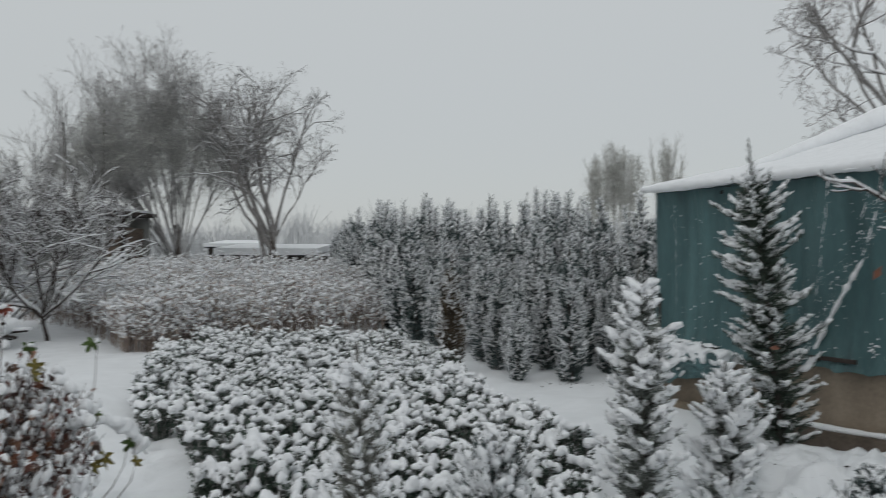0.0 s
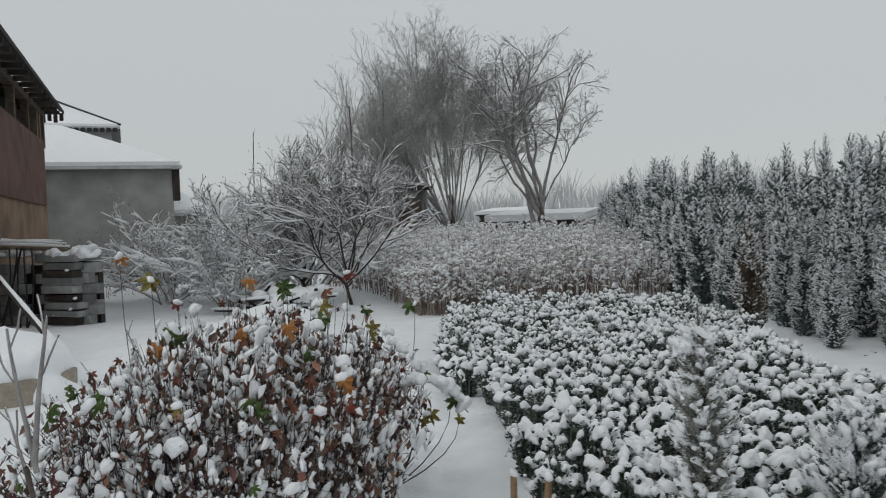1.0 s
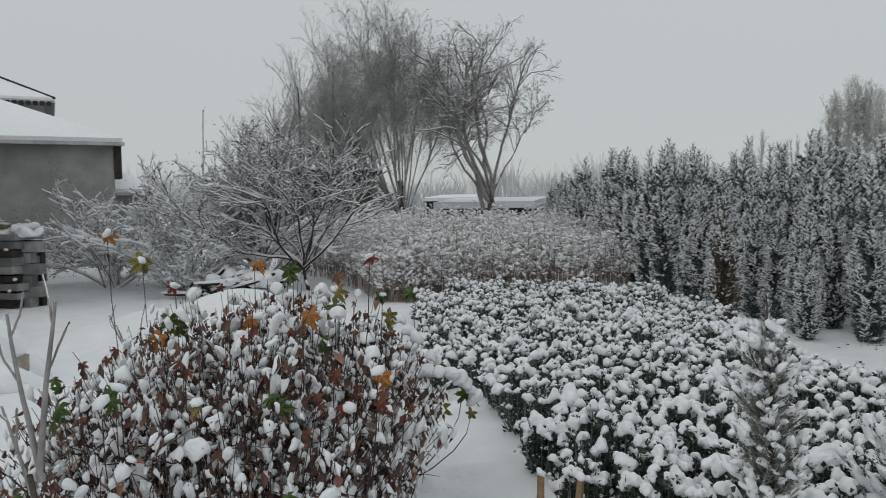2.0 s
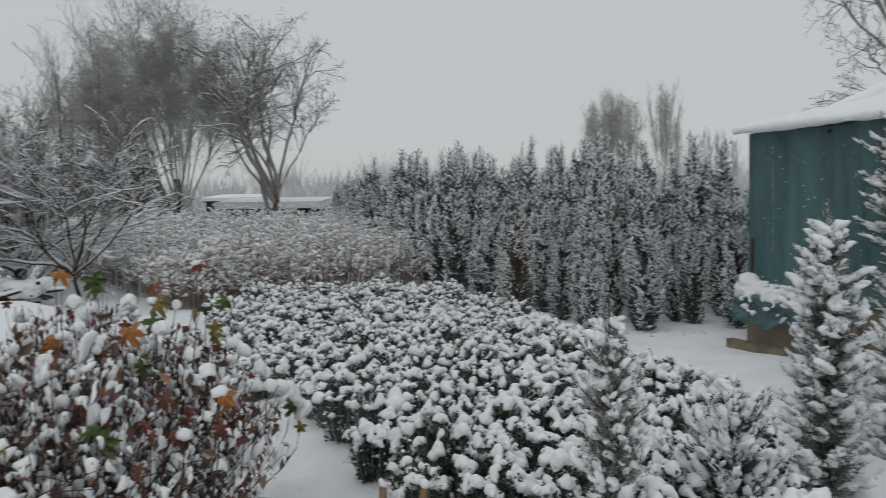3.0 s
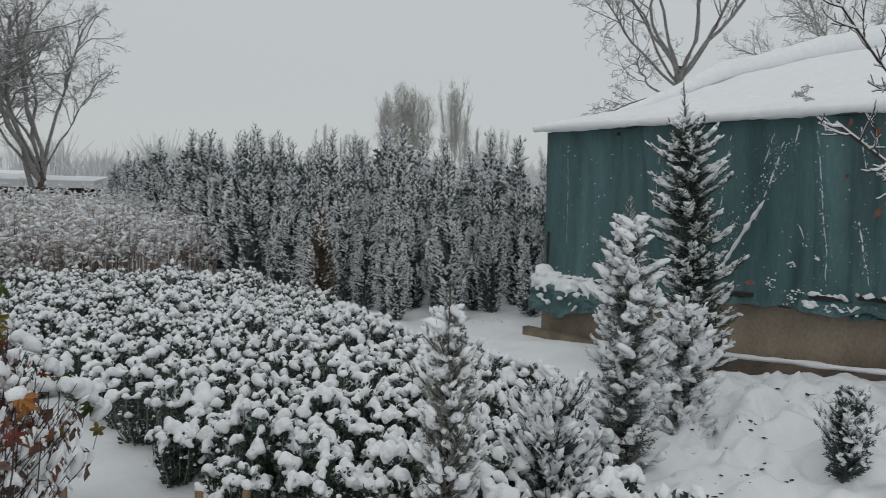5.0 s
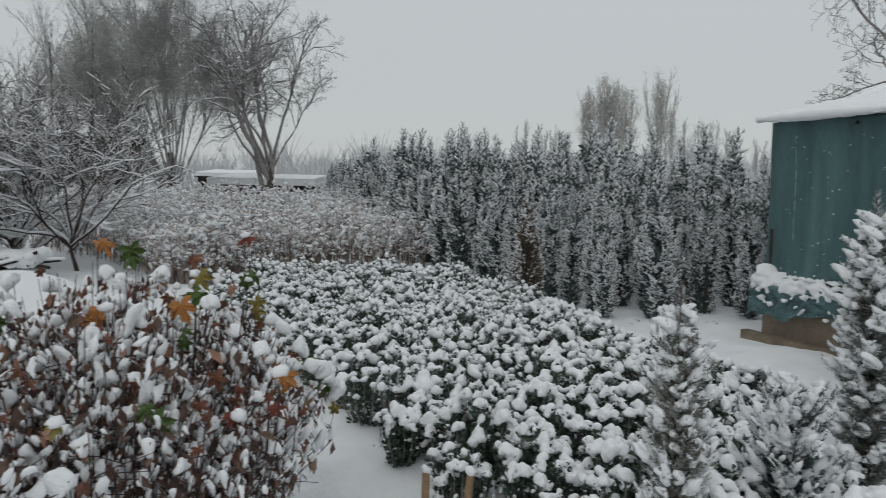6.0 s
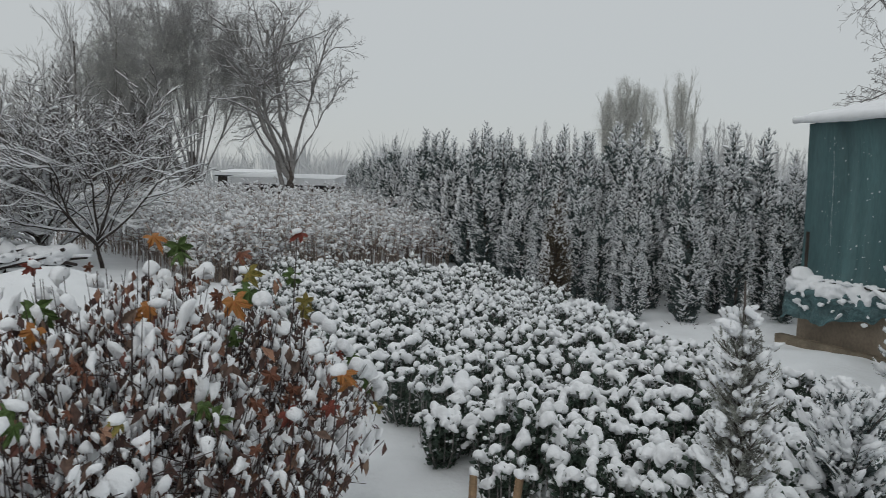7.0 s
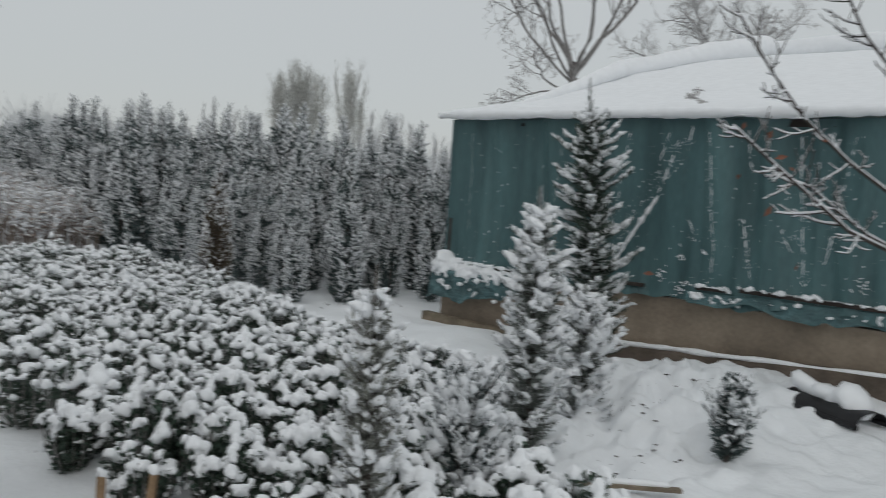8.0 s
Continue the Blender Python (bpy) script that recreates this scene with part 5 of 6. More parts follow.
def hip_house(name, label, corner, turn, x0, x1, y0, y1, eave, ridge, wall, over=0.35, inset=3.2, fringe=False):
    """A hip-roofed house in its own axes, its front right corner at corner."""
    h = thing(name, label, "house")
    h.matrix_basis = pose(corner[0], corner[1], 0, 0, 0, turn)
    solid("wall", x0, y0, -0.2, x1, y1, eave, wall, h)
    a, b, c, d = (x0 - over, y0 - over, eave), (x1 + over, y0 - over, eave), (x1 + over, y1 + over, eave), (x0 - over, y1 + over, eave)
    ym = (y0 + y1) / 2
    e, f = (x0 + inset, ym, ridge), (x1 - inset, ym, ridge)
    r = Mesher()
    r.add([a, b, c, d, e, f], [(0, 1, 5, 4), (2, 3, 4, 5)])
    r.add([b, c, f, d, a, e], [(0, 1, 2), (3, 4, 5)])
    r.add([a, b, c, d], [(3, 2, 1, 0)])
    roof = part("roof", r, DARK_METAL, h, "dark sheet roof", smooth=False)
    s = Mesher()
    up = np.array([0, 0, 0.16])
    inn = 0.06
    a2, b2, c2, d2 = (np.array(q) for q in ((x0 - over + inn, y0 - over + inn, eave + 0.03), (x1 + over - inn, y0 - over + inn, eave + 0.03), (x1 + over - inn, y1 + over, eave + 0.03), (x0 - over, y1 + over, eave + 0.03)))
    s.add([a2, b2, c2, d2, a2 + up, b2 + up, c2 + up, d2 + up, np.array(e) + up * 1.2, np.array(f) + up * 1.2], [(0, 1, 5, 4), (1, 2, 6, 5), (2, 3, 7, 6), (3, 0, 4, 7), (4, 5, 9, 8), (6, 7, 8, 9)])
    s.add([b2 + up, c2 + up, np.array(f) + up * 1.2, d2 + up, a2 + up, np.array(e) + up * 1.2], [(0, 1, 2), (3, 4, 5)])
    part("roof_snow", s, SNOW, roof, "smooth snow on the roof", smooth=False)
    solid("gutter", x0 - over, y0 - over - 0.08, eave - 0.06, x1 + over, y0 - over, eave + 0.05, HAZE_GREY, h, "pale metal gutter")
    if fringe:
        for k in range(int((x1 - x0 + 2 * over) / 0.28)):
            solid("scallop", x0 - over + 0.28 * k, y0 - over - 0.10, eave - 0.22, x0 - over + 0.28 * k + 0.2, y0 - over - 0.06, eave - 0.02, DARK_METAL, roof)
    return h


grey = hip_house("grey_house", "grey rendered house with deep snow on its hipped roof", (-18.0, 20.19), 44, -10.0, 0.0, 0.0, 8.0, 3.80, 5.5, GREY_WALL, 0.30, 3.6)
solid("end_board", -0.02, -0.05, 2.7, 0.22, 0.9, 3.72, WOOD_DARK, grey)
solid("base_band", -10.0, -0.05, -0.2, 0.0, 0.0, 0.55, MUD, grey, "tan plinth band")
far = hip_house("far_house", "far house with hipped snowy roof and dark scalloped eaves", (-28.62, 28.28), 44, -14.0, 0.0, 0.0, 10.0, 6.70, 9.4, GREY_WALL, 0.45, 5.0, True)
hip = Mesher()
hip.tube([(0.45, -0.45, 6.85), (-5.0, 5.0, 9.65)], [0.06, 0.06], 6)
part("hip_cap", hip, DARK_METAL, far)
hip_house("low_house", "low outbuilding with a snowy roof between the houses", (-20.6, 25.25), 40, -3.5, 0.0, 0.0, 4.0, 2.3, 3.2, GREY_WALL, 0.3, 1.2)

# open shed behind the fruit trees
shed = thing("garden_shed", "low dark flat-roofed garden shed behind the fruit trees", "shed", at=(-1.0, 0, 0))
solid("roof", -19.9, 31.6, 3.22, -13.6, 35.0, 3.40, WOOD_DARK, shed, "dark flat roof")
solid("roof_snow", -19.8, 31.65, 3.40, -13.7, 34.9, 3.52, SNOW, shed)
for k in range(4):
    solid("post", -19.6 + 1.93 * k, 31.8, -0.1, -19.46 + 1.93 * k, 31.94, 3.24, WOOD_DARK, shed)
solid("back_wall", -19.8, 34.6, -0.1, -13.8, 34.8, 3.2, GREY_WALL, shed)
solid("store_box", -14.9, 32.0, -0.1, -14.0, 34.5, 2.7, WOOD, shed, "weathered boarded store")

# long low roofs behind the stalks
for x0, x1, y0, z, deep, lab in ((-12.7, -7.75, 38.0, 1.82, 0.34, "long low shed roof under smooth snow"), (-15.7, -12.8, 45.0, 2.12, 0.20, "low far shed roof under snow")):
    low = thing("low_shed", lab, "shed", "low sheds")
    solid("wall", x0, y0 + 0.3, -0.2, x1, y0 + 4, z - deep - 0.07, WOOD_DARK, low)
    slab("roof", [(x0 - 0.1, y0, z - deep - 0.01), (x1 + 0.1, y0, z - deep - 0.01), (x1 + 0.1, y0 + 4.2, z - deep + 0.24), (x0 - 0.1, y0 + 4.2, z - deep + 0.24)], 0.06, DARK_METAL, low)
    slab("roof_snow", [(x0 - 0.2, y0 - 0.02, z), (x1 + 0.2, y0 - 0.02, z), (x1 + 0.2, y0 + 4.2, z + 0.25), (x0 - 0.2, y0 + 4.2, z + 0.25)], deep, SNOW, low, "thick snow slab")

# ---------------------------------------------------------------- yard corner: block wall, leaning pole, mound
YARD = (-0.33, -0.37, 0)
yard = thing("block_wall", "low wall of grey concrete blocks with junk and snow on top", "wall", at=YARD)
block_mesh = bevelled(0.385, 0.19, 0.185, 0.008, [BLOCK])
rnd = random.Random(21)
for r in range(7):
    for k in range(8):
        x = -13.9 + 0.395 * k + (0.195 if r % 2 else 0)
        if r >= 6 and k not in (0, 1, 5, 6):
            continue
        if k == 4 and r > 0:
            continue
        shared("block", block_mesh, yard, pose(x + rnd.uniform(-0.006, 0.006), 10.1 + 0.05 * k + rnd.uniform(-0.008, 0.008), 0.09 + 0.195 * r, 0, 0, 7 + rnd.uniform(-1, 1)))
solid("inner_wall", -13.9, 10.7, -0.1, -11.0, 10.8, 1.1, WOOD_DARK, yard)
m = Mesher()
rg = np.random.default_rng(23)
snow_lumps(m, rg, [(-13.9 + 0.12 * k, 10.1 + 0.02 * k + rg.normal() * 0.05, 1.36 + rg.normal() * 0.03 if k < 16 or k > 20 else 1.2) for k in range(25)], rg.uniform(0.08, 0.16, 25))
shared("snow", fused(m.mesh("snow", [SNOW]), 0.03, 3), yard, Matrix.Identity(4))
for k in range(5):
    log = thing("log", "snow-topped round pole lying on the block wall", "log", "poles on the wall", at=YARD)
    m = Mesher()
    y0 = 10.0 + 0.14 * k
    a, b = np.array([-14.0 + 0.2 * k, y0, 1.55 + 0.05 * (k % 2)]), np.array([-11.3 - 0.25 * k, y0 + 0.35, 1.42 + 0.05 * (k % 3)])
    t = np.linspace(0, 1, 6)[:, None]
    m.tube(a + (b - a) * t, [0.05, 0.055, 0.05, 0.05, 0.048, 0.045], 8)
    part("pole", m, WOOD, log)
    m = Mesher()
    m.tube(a + (b - a) * t + np.array([0, 0, 0.045]), np.array([0.03, 0.045, 0.04, 0.046, 0.04, 0.025]), 7)
    part("snow", m, SNOW, log)
wires = thing("hanging_cables", "tangle of dark cables and hose hung on the block wall", "cable", at=YARD)
for k in range(7):
    m = Mesher()
    t = np.linspace(0, 1, 16)
    m.tube(np.stack([-12.35 + 0.10 * k + 0.12 * np.sin(t * 3.1 + k), 9.92 - 0.25 * t, 1.42 * (1 - t) + 0.10 * np.sin(t * 6 + k) * t + 0.05], 1), np.full(16, 0.016), 5)
    part("cable", m, BLACK_PLASTIC, wires)
crate = thing("wooden_crate", "stacked dark wooden boxes with snow on top beside the wall", "crate", at=YARD)
rnd = random.Random(8)
for k in range(9):
    z0, dx = 0.03 + 0.145 * k, rnd.uniform(-0.07, 0.07)
    solid("board", -11.75 + dx, 10.12 + rnd.uniform(-0.04, 0.04), z0, -10.95 + dx + rnd.uniform(-0.1, 0.06), 10.75, z0 + rnd.uniform(0.10, 0.14), BLOCK if k % 3 else WOOD_DARK, crate)
m = Mesher()
snow_lumps(m, rg, [(-11.8 + 0.09 * k, 10.35 + rg.normal() * 0.12, 1.33 + rg.normal() * 0.02) for k in range(12)], rg.uniform(0.08, 0.15, 12))
for k in range(10):
    snow_lumps(m, rg, [(-11.7 + 0.8 * rg.random(), 10.1, 0.2 + rg.random())], [rg.uniform(0.02, 0.05)])
shared("snow", fused(m.mesh("snow", [SNOW]), 0.025, 3), crate, Matrix.Identity(4))

plank = thing("leaning_pole", "long snowy grey pole leaning from the block wall", "pole", at=YARD)
t = np.linspace(0, 1, 14)[:, None]
a, b = np.array([-12.6, 9.4, 1.50]), np.array([-7.7, 6.95, 0.05])
m = Mesher()
m.tube(a + (b - a) * t, np.full(14, 0.048), 8)
part("pole", m, WOOD_DARK, plank)
m = Mesher()
m.tube(a + (b - a) * t + np.array([0, 0, 0.045]), 0.026 + 0.010 * rg.random(14), 7)
part("snow", m, SNOW, plank)

well = thing("concrete_ring", "broad concrete ring half buried under a dome of snow", "well ring", at=(-7.1, 5.0, 0))
m = Mesher()
m.tube([(0, 0, -0.1), (0, 0, 0.26), (0, 0, 0.28)], [0.62, 0.62, 0.58], 28)
part("ring", m, CREAM, well)
m = Mesher()
snow_lumps(m, rg, [(0, 0, 0.26), (0.25, -0.1, 0.2), (-0.3, 0.1, 0.22), (0.1, 0.35, 0.1), (0.62, 0.1, -0.02), (-0.55, -0.3, 0.0)], [0.5, 0.4, 0.42, 0.4, 0.35, 0.35], ICO3, 0, 0.85)
shared("snow", fused(m.mesh("snow", [SNOW]), 0.05, 4), well, Matrix.Identity(4))

heap = thing("brush_heap", "dark heap of boards and branches under patches of snow", "heap", at=(-8.6, 12.2, 0))
m, sn = Mesher(), Mesher()
for k in range(40):
    c = np.array([rg.normal() * 0.5, rg.normal() * 0.3, rg.uniform(0.0, 0.35)])
    d = rg.normal(size=3) * np.array([1, 0.6, 0.18])
    d /= np.linalg.norm(d)
    m.tube([c - d * 0.4, c, c + d * 0.4], [0.03, 0.035, 0.025], 5)
    if k % 4:
        sn.tube([c - d * 0.5 + (0, 0, 0.03), c + (0, 0, 0.035), c + d * 0.5 + (0, 0, 0.03)], [0.03, 0.045, 0.03], 6)
part("brushwood", m, WOOD_DARK, heap)
snow_lumps(sn, rg, [(rg.normal() * 0.45, rg.normal() * 0.3, 0.33) for k in range(16)], rg.uniform(0.10, 0.22, 16))
part("snow", sn, SNOW, heap)


# ---------------------------------------------------------------- small things near the path
def make_stake(x, y, top, lean):
    s = thing("wooden_stake", "short pale wooden stake with a cap of snow", "stake", "garden stakes", at=(x, y, height_at(x, y)))
    bm = bmesh.new()
    bmesh.ops.create_cone(bm, cap_ends=True, segments=7, radius1=0.021, radius2=0.019, depth=top + 0.1)
    bmesh.ops.bevel(bm, geom=[e for e in bm.edges if e.verts[0].co.z > 0 and e.verts[1].co.z > 0], offset=0.005, segments=1, affect="EDGES")
    bmesh.ops.rotate(bm, verts=bm.verts, matrix=Matrix.Rotation(lean, 3, "Y"))
    bmesh.ops.translate(bm, verts=bm.verts, vec=(0, 0, top / 2 - 0.05))
    me = bpy.data.meshes.new("post")
    bm.to_mesh(me)
    bm.free()
    me.materials.append(material("stake_wood", (0.30, 0.20, 0.12), 0.85, 0.35, 14, 90, 0.4, 0.004))
    shared("post", me, s, Matrix.Identity(4))
    m = Mesher()
    snow_lumps(m, rg, [(math.sin(lean) * top * 0.5, 0, top - 0.005)], [0.026], ICO2, 0, 1.1)
    part("snow", m, SNOW, s)


make_stake(-1.12, 3.16, 0.345, 0.02)
make_stake(-0.93, 3.10, 0.355, 0.10)

board = thing("board", "narrow snow-covered board lying at the edge of the bed", "board")
m = Mesher()
mm = look((1.42, 3.235, 0.03), (1.88, 3.02, 0.03))
m.box(-0.022, -0.010, -0.51, 0.022, 0.010, 0.51, 0, mm)
part("plank", m, WOOD, board, smooth=False)
m = Mesher()
t = np.linspace(0, 1, 16)[:, None]
m.tube(np.array([0.97, 3.472, 0.040]) + (np.array([0.86, -0.40, 0.0])) * t, 0.020 + 0.008 * rg.random(16), 7)
part("snow", m, SNOW, board)

TRX, TRY = 3.72, 3.62
trough = thing("black_trough", "overturned black plastic trough half buried in snow", "trough", at=(TRX, TRY, height_at(TRX, TRY) - 0.03))
m = Mesher()
t = np.linspace(0, math.pi, 9)
m.add(np.array([(0.16 * math.cos(a), y0, 0.085 * math.sin(a) + 0.03) for y0 in (-0.34, -0.1, 0.1, 0.34) for a in t]), grid_faces(4, 9))
m.tube([(0.16, -0.34, 0.02), (0.16, 0.34, 0.02)], [0.02, 0.02], 6)
m.tube([(-0.16, -0.34, 0.02), (-0.16, 0.34, 0.02)], [0.02, 0.02], 6)
part("shell", m, BLACK_PLASTIC, trough)
m = Mesher()
snow_lumps(m, rg, [(0.02, -0.15 + 0.12 * k, 0.13) for k in range(4)], rg.uniform(0.09, 0.13, 4))
part("snow", m, SNOW, trough)

tufts = thing("grass_tufts", "dead grass and clods poking through the trampled snow", "grass", kind="stuff")
m = Mesher()
for k in range(150):
    cx, cy, sp = ((2.42, 4.10, 0.14), (2.12, 3.72, 0.10), (2.90, 4.50, 0.14), (2.70, 4.12, 0.10), (2.28, 4.40, 0.16), (1.98, 3.60, 0.10), (1.75, 9.0, 0.18), (2.12, 3.70, 0.05), (2.6, 4.35, 0.05))[k % 9]
    x, y = cx + rg.normal() * sp * 1.6, cy + rg.normal() * sp
    z = height_at(x, y)
    # bare soil shows in the hollows
    if z > 0.5 * (height_at(x + 0.05, y + 0.05) + height_at(x - 0.05, y - 0.05)) + 0.006:
        continue
    e = 0.003 + 0.013 * rg.random() ** 2
    a = rg.uniform(0, 3.14)
    turn = np.array([[math.cos(a), -math.sin(a), 0], [math.sin(a), math.cos(a), 0], [0, 0, 1]]) @ np.diag([e * 1.9, e, e * 0.45])
    m.stamp(*SCRAPS[k % 7], [turn], [(x, y, z + 0.002)])
    if k % 3 == 0:
        d = rg.normal(size=2) * 0.03
        m.tube([(x, y, z - 0.01), (x + d[0], y + d[1], z + rg.uniform(0.01, 0.04))], [0.002, 0.001], 3)
part("blades", m, WET_BARK, tufts)


# ---------------------------------------------------------------- leafy shrub by the path, with maple seedlings
def maple_leaf_mesh(mat, seed):
    """A five-lobed leaf, a little cupped, one unit across, hanging along -z with its stalk at the origin."""
    rng = np.random.default_rng(seed)
    half = [(9, 0.84), (14, 0.90), (23, 0.55), (30, 0.44), (38, 0.60), (46, 0.86), (50, 0.80), (56, 1.02), (62, 0.78), (69, 0.78), (79, 0.48), (86, 0.42), (98, 0.58), (108, 0.74), (116, 0.60), (127, 0.56), (145, 0.40), (165, 0.20)]
    lobes = [(-d, r) for d, r in half[::-1]] + [(0, 1.15)] + half
    v = [(0, 0, 0)]
    for deg, r in lobes:
        a = radians(deg)
        r *= 0.62 * rng.uniform(0.92, 1.08)
        x, z = math.sin(a) * r, -math.cos(a) * r
        v.append((x, 0.55 * x * x + 0.30 * z * z + 0.07 * math.sin(6 * x + seed) + 0.06 * math.sin(7 * z), z))
    f = [(0, i, i + 1) for i in range(1, len(lobes))]
    m = Mesher()
    m.add(np.array(v), f)
    m.tube([(0, 0, 0), (0, -0.15, 0.5)], [0.014, 0.01], 3)
    return m.mesh("leaf", [mat], False)


LEAF_MESH = {"orange": maple_leaf_mesh(LEAF_ORANGE, 1), "red": maple_leaf_mesh(LEAF_RED, 2), "yellow": maple_leaf_mesh(LEAF_YELLOW, 3),
             "green": maple_leaf_mesh(LEAF_GREEN, 4), "pink": maple_leaf_mesh(LEAF_PINK, 5), "brown": maple_leaf_mesh(LEAF_BROWN, 6)}
BX, BY, BRX, BRY, BH = -2.48, 2.70, 0.93, 1.46, 1.28


def dome(x, y):
    r = np.sqrt(((x - BX) / BRX) ** 2 + ((y - BY) / BRY) ** 2)
    return BH * np.clip(1 - 0.40 * r ** 3, 0.0, 1) * (0.97 + 0.06 * np.clip((y - BY) / BRY, -1, 1)) * (1 + 0.08 * vnoise(x * 2.2, y * 2.2, 91)) + 0.04 * vnoise(x * 6, y * 6, 92)


def make_leafy_shrub():
    rng = np.random.default_rng(77)
    s = thing("leafy_shrub", "dense twiggy shrub with withered brown leaves under lumps of snow", "shrub")
    stems, lf, sn = Mesher(), Mesher(), Mesher()
    tops, smalls = [], []
    for k in range(800):
        r, a = math.sqrt(rng.random()), rng.uniform(0, 6.28)
        x, y = BX + BRX * r * math.cos(a), BY + BRY * r * math.sin(a)
        top = float(dome(np.array(x), np.array(y))) * rng.uniform(0.72, 1.02)
        fx, fy = BX + (x - BX) * 0.62 + rng.normal() * 0.05, BY + (y - BY) * 0.74 + rng.normal() * 0.04
        t = np.linspace(0, 1, 6)
        wob = rng.normal(size=2) * 0.045
        line = np.stack([fx + (x - fx) * t ** 1.5 + wob[0] * np.sin(t * 5), fy + (y - fy) * t ** 1.5 + wob[1] * np.sin(t * 4), -0.03 + (top + 0.03) * t], 1)
        stems.tube(line, np.linspace(0.0040, 0.0015, 6), 4)
        for j in range(5):
            q = line[rng.integers(1, 5)]
            d = rng.normal(size=3) * np.array([1, 1, 0.6]) + np.array([0, 0, 0.2])
            d *= rng.uniform(0.06, 0.20) / np.linalg.norm(d)
            stems.tube([q, q + d * 0.5 + rng.normal(size=3) * 0.008, q + d], [0.0026, 0.002, 0.0014], 3)
        n = 22
        tt = rng.uniform(0.22, 0.99, n) ** 0.8
        p = np.stack([np.interp(tt, t, line[:, i]) for i in range(3)], 1) + rng.normal(size=(n, 3)) * 0.03
        ax = rng.normal(size=(n, 3)) * np.array([0.45, 0.45, 0.2]) + np.array([0, 0, -0.85])
        ln = (0.034 + 0.056 * rng.random(n) ** 1.5) * (0.85 if y < 2.1 else 1.0)
        outward = np.array([x - BX, y - BY, 0.25]) + rng.normal(size=(n, 3)) * 0.8
        tm = turns_facing(ax, outward, np.stack([ln, ln * 0.85, ln * 1.4], 1))
        show = rng.random(n) < 0.66
        lf.stamp(*OVAL, tm[show], p[show], int(rng.random() < 0.34))
        # wet snow clings to the upper half of most leaves and sags with them
        kp = rng.random(n) < 0.46
        axn = ax / np.linalg.norm(ax, axis=1)[:, None]
        nn = outward / np.linalg.norm(outward, axis=1)[:, None]
        big = 0.45 + 0.75 * rng.random(n) ** 1.6
        size = np.stack([ln * 0.56 * big * rng.uniform(0.8, 1.2, n), ln * 0.30 * big * rng.uniform(0.7, 1.2, n), ln * 0.20 * big], 1)
        sn.stamp(*FLAKES[k % 7], turns_facing(axn[kp], nn[kp], size[kp]), p[kp] + axn[kp] * (ln[kp] * rng.uniform(0.15, 0.45, kp.sum()))[:, None] + nn[kp] * 0.010)
        if rng.random() < 0.10:
            tops.append(line[4 if rng.random() < 0.5 else 5] + np.array([0, 0, 0.0]))
            smalls.append(0.010 + 0.022 * rng.random() ** 2)
    heaps = Mesher()
    snow_caps(heaps, rng, tops, smalls, ICO2)
    # one bough reaches out over the path with a long pad of snow
    bough = np.array([(-2.05, 3.30, 0.50), (-1.92, 3.48, 0.70), (-1.78, 3.62, 0.71), (-1.67, 3.72, 0.63), (-1.60, 3.80, 0.48)])
    stems.tube(bough, [0.008, 0.007, 0.006, 0.004, 0.003], 5)
    pads = np.stack([np.interp(np.linspace(0.3, 0.95, 9), np.linspace(0, 1, 5), bough[:, i]) for i in range(3)], 1)
    snow_lumps(heaps, rng, pads + np.array([0, 0, 0.025]), rng.uniform(0.034, 0.052, 9), ICO2, 0, 0.9)
    # larger pads on the far side of the crown and a few fat heaps
    spots, sizes = [], []
    for k in range(56):
        r, a = math.sqrt(rng.random()) * 0.95, rng.uniform(0, 6.28)
        x, y = BX + BRX * r * math.cos(a), BY + BRY * r * math.sin(a)
        far = (y - BY) / BRY
        if far > 0.10 or rng.random() < 0.12:
            spots.append((x, y, float(dome(np.array(x), np.array(y))) * (0.94 + 0.05 * far)))
            sizes.append(rng.uniform(0.016, 0.034) * (1.0 + 0.7 * max(0.0, far)))
    for x, y, z, r in ((-2.12, 1.75, 0.82, 0.046), (-2.30, 2.35, 1.12, 0.034), (-1.95, 2.60, 1.20, 0.040), (-1.72, 2.45, 1.06, 0.036)):
        spots.append((x, y, z))
        sizes.append(r)
    snow_caps(heaps, rng, spots, sizes, ICO2)
    part("brushwood", stems, RED_STEM, s)
    part("leaf_litter", lf, [DRY_LEAF, RUSSET_LEAF], s, "withered brown and russet leaves", smooth=False)
    part("snow", sn, SNOW, s)
    shared("heaped_snow", fused(heaps.mesh("heaped_snow", [SNOW]), 0.0075, 2, 0.002), s, Matrix.Identity(4), "rounded heaps of fresh snow")
    return s


make_leafy_shrub()

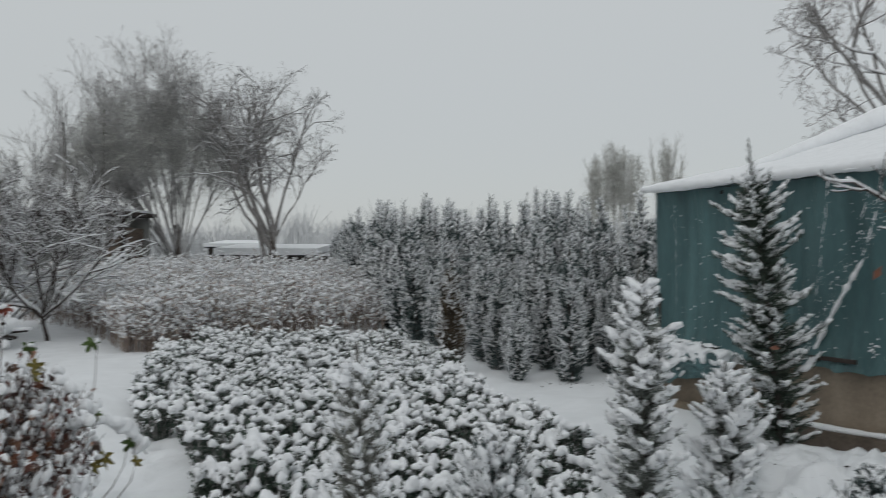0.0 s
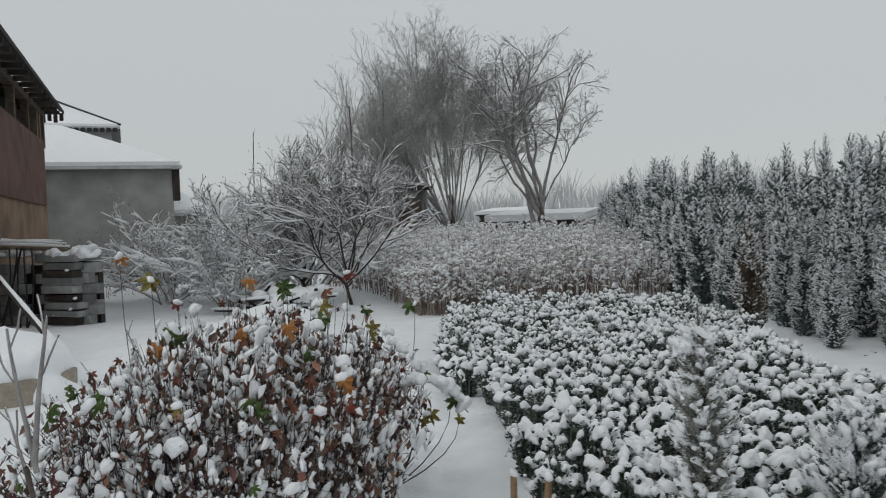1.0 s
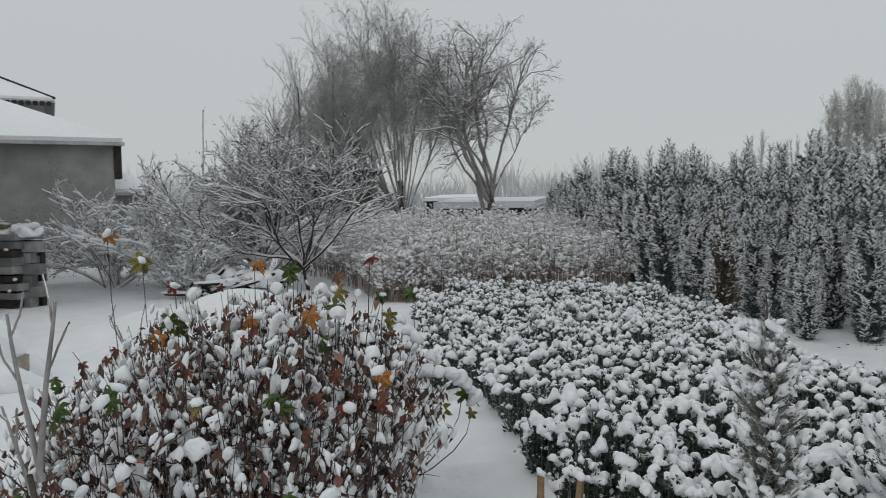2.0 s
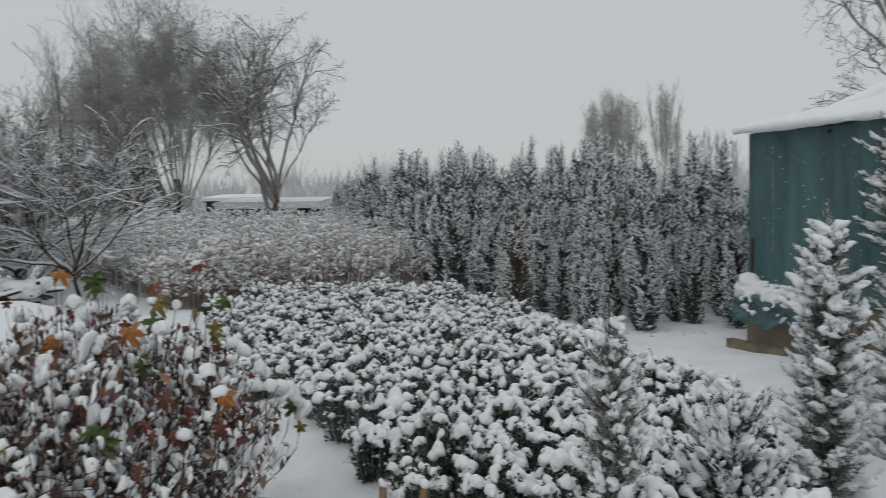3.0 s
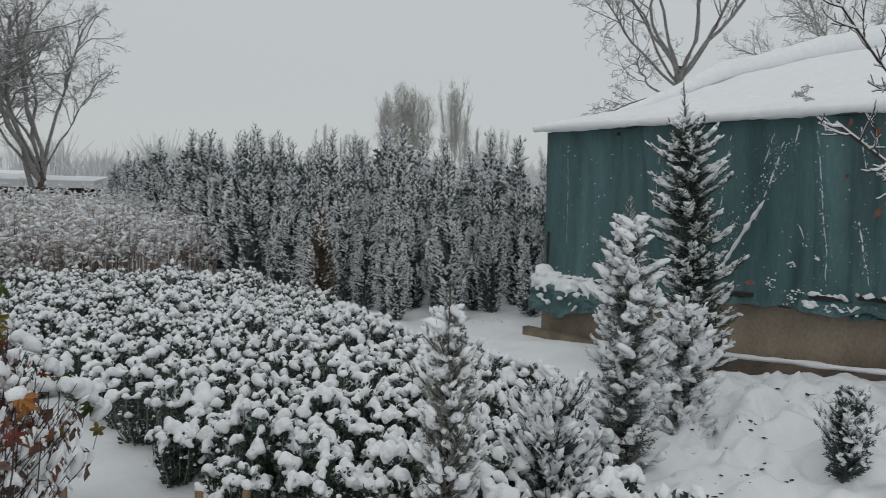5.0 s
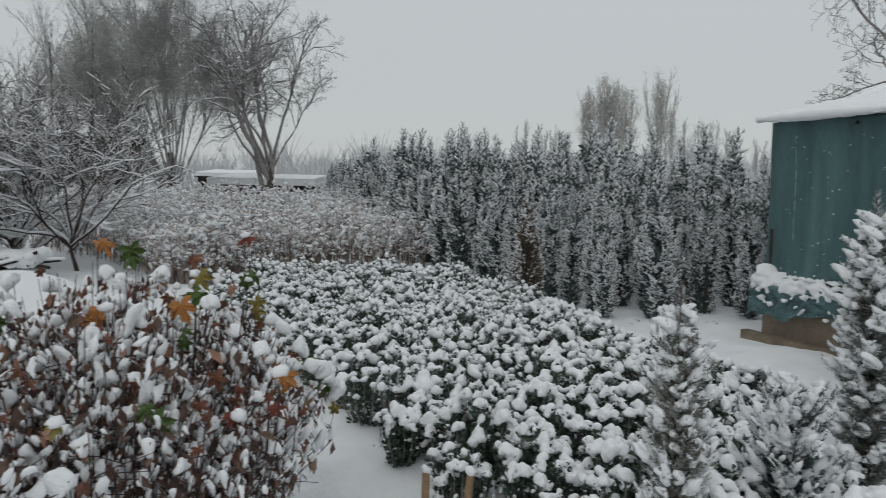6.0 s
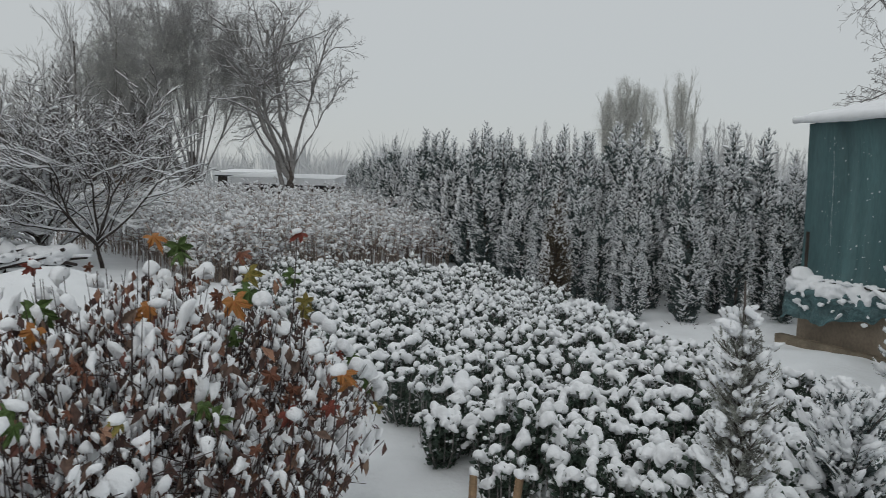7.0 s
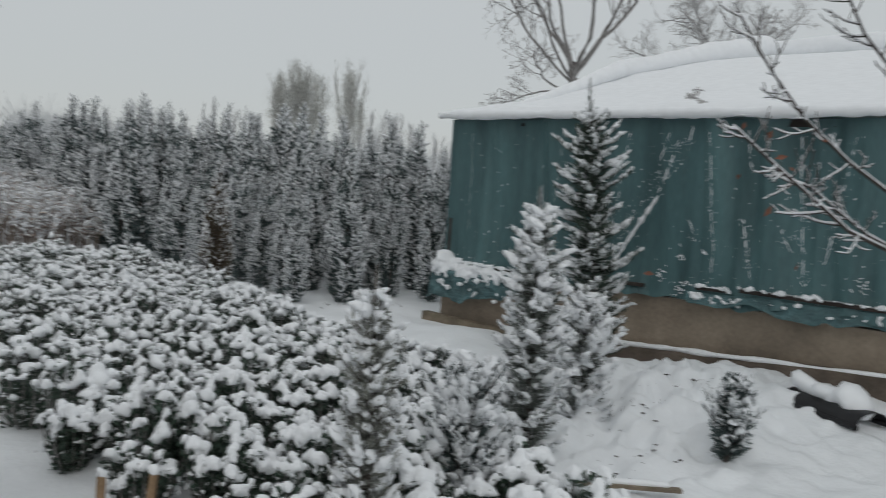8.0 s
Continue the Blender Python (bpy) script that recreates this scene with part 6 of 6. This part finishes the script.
# maple seedlings growing through the shrub: each a thin stem and its own leaves
SEEDLINGS = [(-1.60, 2.21, 1.01, "orange"), (-2.11, 2.92, 1.25, "yellow"), (-2.09, 2.90, 1.17, "green"), (-2.36, 2.60, 1.15, "orange"), (-2.87, 2.66, 1.28, "red"), (-2.42, 2.67, 1.41, "orange"), (-2.44, 3.09, 1.34, "green"),
             (-2.16, 3.07, 1.31, "brown"), (-1.95, 3.15, 1.20, "green"), (-1.86, 2.77, 1.43, "red"), (-2.22, 1.87, 0.89, "pink"), (-2.16, 1.80, 0.95, "yellow"), (-2.61, 2.20, 1.12, "orange"), (-1.63, 3.71, 0.44, "yellow"), (-1.69, 3.74, 0.55, "green"),
             (-1.80, 3.60, 0.49, "yellow"), (-2.19, 4.36, 1.08, "green"), (-3.25, 2.64, 1.54, "orange"), (-2.39, 1.41, 1.03, "green"), (-2.31, 1.49, 1.02, "green"), (-3.13, 2.75, 1.40, "yellow"), (-2.01, 2.13, 0.91, "green"), (-2.03, 2.41, 1.20, "orange"),
             (-2.31, 1.58, 1.05, "green"), (-2.73, 2.48, 1.15, "green"), (-1.76, 2.28, 0.83, "red"), (-1.67, 2.36, 0.84, "red"), (-1.89, 3.06, 1.11, "yellow"), (-2.08, 2.18, 0.99, "brown"), (-1.86, 2.35, 0.95, "brown")]
rnd = random.Random(33)
more = []
for k in range(44):
    a, r = rnd.uniform(0, 6.28), math.sqrt(rnd.random())
    x, y = BX + BRX * r * math.cos(a), BY + BRY * r * math.sin(a)
    more.append((x, y, float(dome(np.array(x), np.array(y))) * rnd.uniform(0.86, 1.0), rnd.choice(["brown", "brown", "brown", "brown", "green", "brown", "red", "brown"])))
LEAF_WORDS = {"orange": "orange maple leaf", "red": "dark red curled maple leaf", "yellow": "yellow maple leaf with green veins", "green": "green maple leaf", "pink": "faded pink maple leaf", "brown": "brown shrivelled maple leaf"}
for k, (x, y, z, tone) in enumerate(SEEDLINGS + more):
    named = k < len(SEEDLINGS)
    g0 = height_at(x, y)
    s = thing("maple_seedling", "thin maple seedling bearing a " + LEAF_WORDS[tone], "seedling", "maple seedlings", at=(x, y, g0))
    m = Mesher()
    t = np.linspace(0, 1, 6)
    bx, by = rnd.uniform(-0.08, 0.08) + (BX - x) * (0.4 if z > 0.7 else 0.62), rnd.uniform(-0.05, 0.1) + (BY - y) * 0.3
    h = z - g0
    m.tube(np.stack([bx * (1 - t) ** 2, by * (1 - t) ** 2, h * t], 1), np.linspace(0.005, 0.002, 6), 4)
    part("stem", m, RED_STEM, s)
    toward = math.atan2(-1.0 - y, -0.9 - x) + math.pi / 2
    count = 1 if tone in ("pink", "red") or k % 3 else 2
    for j in range(count):
        size = (0.122 if named else 0.080) * rnd.uniform(0.8, 1.12) * (0.75 if tone in ("brown", "red") else 1.0) * (0.72 if y < 2.0 else 1.0)
        m4 = Matrix.Translation((rnd.uniform(-0.03, 0.03), rnd.uniform(-0.03, 0.03), h - 0.04 * j + 0.02)) @ Euler((rnd.uniform(-1.3, 0.6), rnd.uniform(-0.8, 0.8), toward + rnd.uniform(-0.6, 0.6))).to_matrix().to_4x4() @ Matrix.Diagonal((size * rnd.uniform(0.6, 1), size, size, 1))
        leaf_ob = shared("leaf", LEAF_MESH[tone], s, m4)
    if named and rnd.random() < 0.55:
        m = Mesher()
        snow_lumps(m, rg, [(0, 0, h + 0.025)], [rnd.uniform(0.02, 0.035)], ICO1, 0, 0.8)
        part("snow", m, SNOW, s)

# bare forked sapling beside the shrub
make_tree("sapling", "bare forked sapling with snow in its forks", 171, (-2.36, 1.32),
          [((0, 0, 0), (-0.06, 0, 1), 0.95, 0.017), ((-0.04, 0, 0.92), (-0.35, 0.05, 1), 0.55, 0.011), ((-0.05, 0, 0.95), (0.10, 0, 1), 0.55, 0.012), ((-0.04, 0, 0.8), (-0.6, 0.1, 0.7), 0.4, 0.009)],
          [(2, 0.5, 0.4, 0.05, 0.05), (0, 0, 0, 0.1, 0.08)], 1, snow=0.005, min_r=0.004)
make_tree("sapling", "thin bare sapling with upright twigs in the snow", 172, (-3.35, 2.95),
          [((0, 0, 0), (0.02, 0, 1), 1.05, 0.012), ((0, 0, 0.85), (-0.5, 0, 0.8), 0.34, 0.007), ((0, 0, 0.85), (0.5, 0, 0.8), 0.32, 0.007)],
          [(3, 0.5, 0.35, 0.04, 0.05), (0, 0, 0, 0.1, 0.08)], 1, snow=0.003, min_r=0.003)

# fruit tree in front of the greenhouse, its knobbly branches reaching out
make_tree("fruit_tree", "knobbly bare fruit tree with snowy branches before the greenhouse", 181, (4.85, 3.45),
          [((0, 0, 0), (-0.02, 0.02, 1), 1.5, 0.055), ((0, 0, 1.05), (-1.0, 0.20, 0.24), 2.6, 0.017), ((0, 0, 1.3), (-1.0, 0.12, 0.50), 2.7, 0.016), ((0, 0, 1.4), (-0.9, 0.20, 0.80), 2.8, 0.016), ((0, 0, 1.4), (-0.5, 0.2, 1), 2.1, 0.015), ((0, 0, 1.2), (-1.0, 0.3, 0.10), 1.9, 0.013), ((0, 0, 1.4), (0.4, 0.2, 1), 1.8, 0.03)],
          [(17, 0.95, 0.13, 0.12, 0.02), (3, 0.7, 0.40, 0.09, 0.10), (0, 0, 0, 0.12, 0.10)], 2, bark=WET_BARK, twig=WET_BARK, snow=0.0095, min_r=0.0038, group="fruit trees",
          leaves=(LEAF_BROWN, 9, 0.07, lambda q: -2.1 < q[0] < -1.4 and q[2] < 2.0))
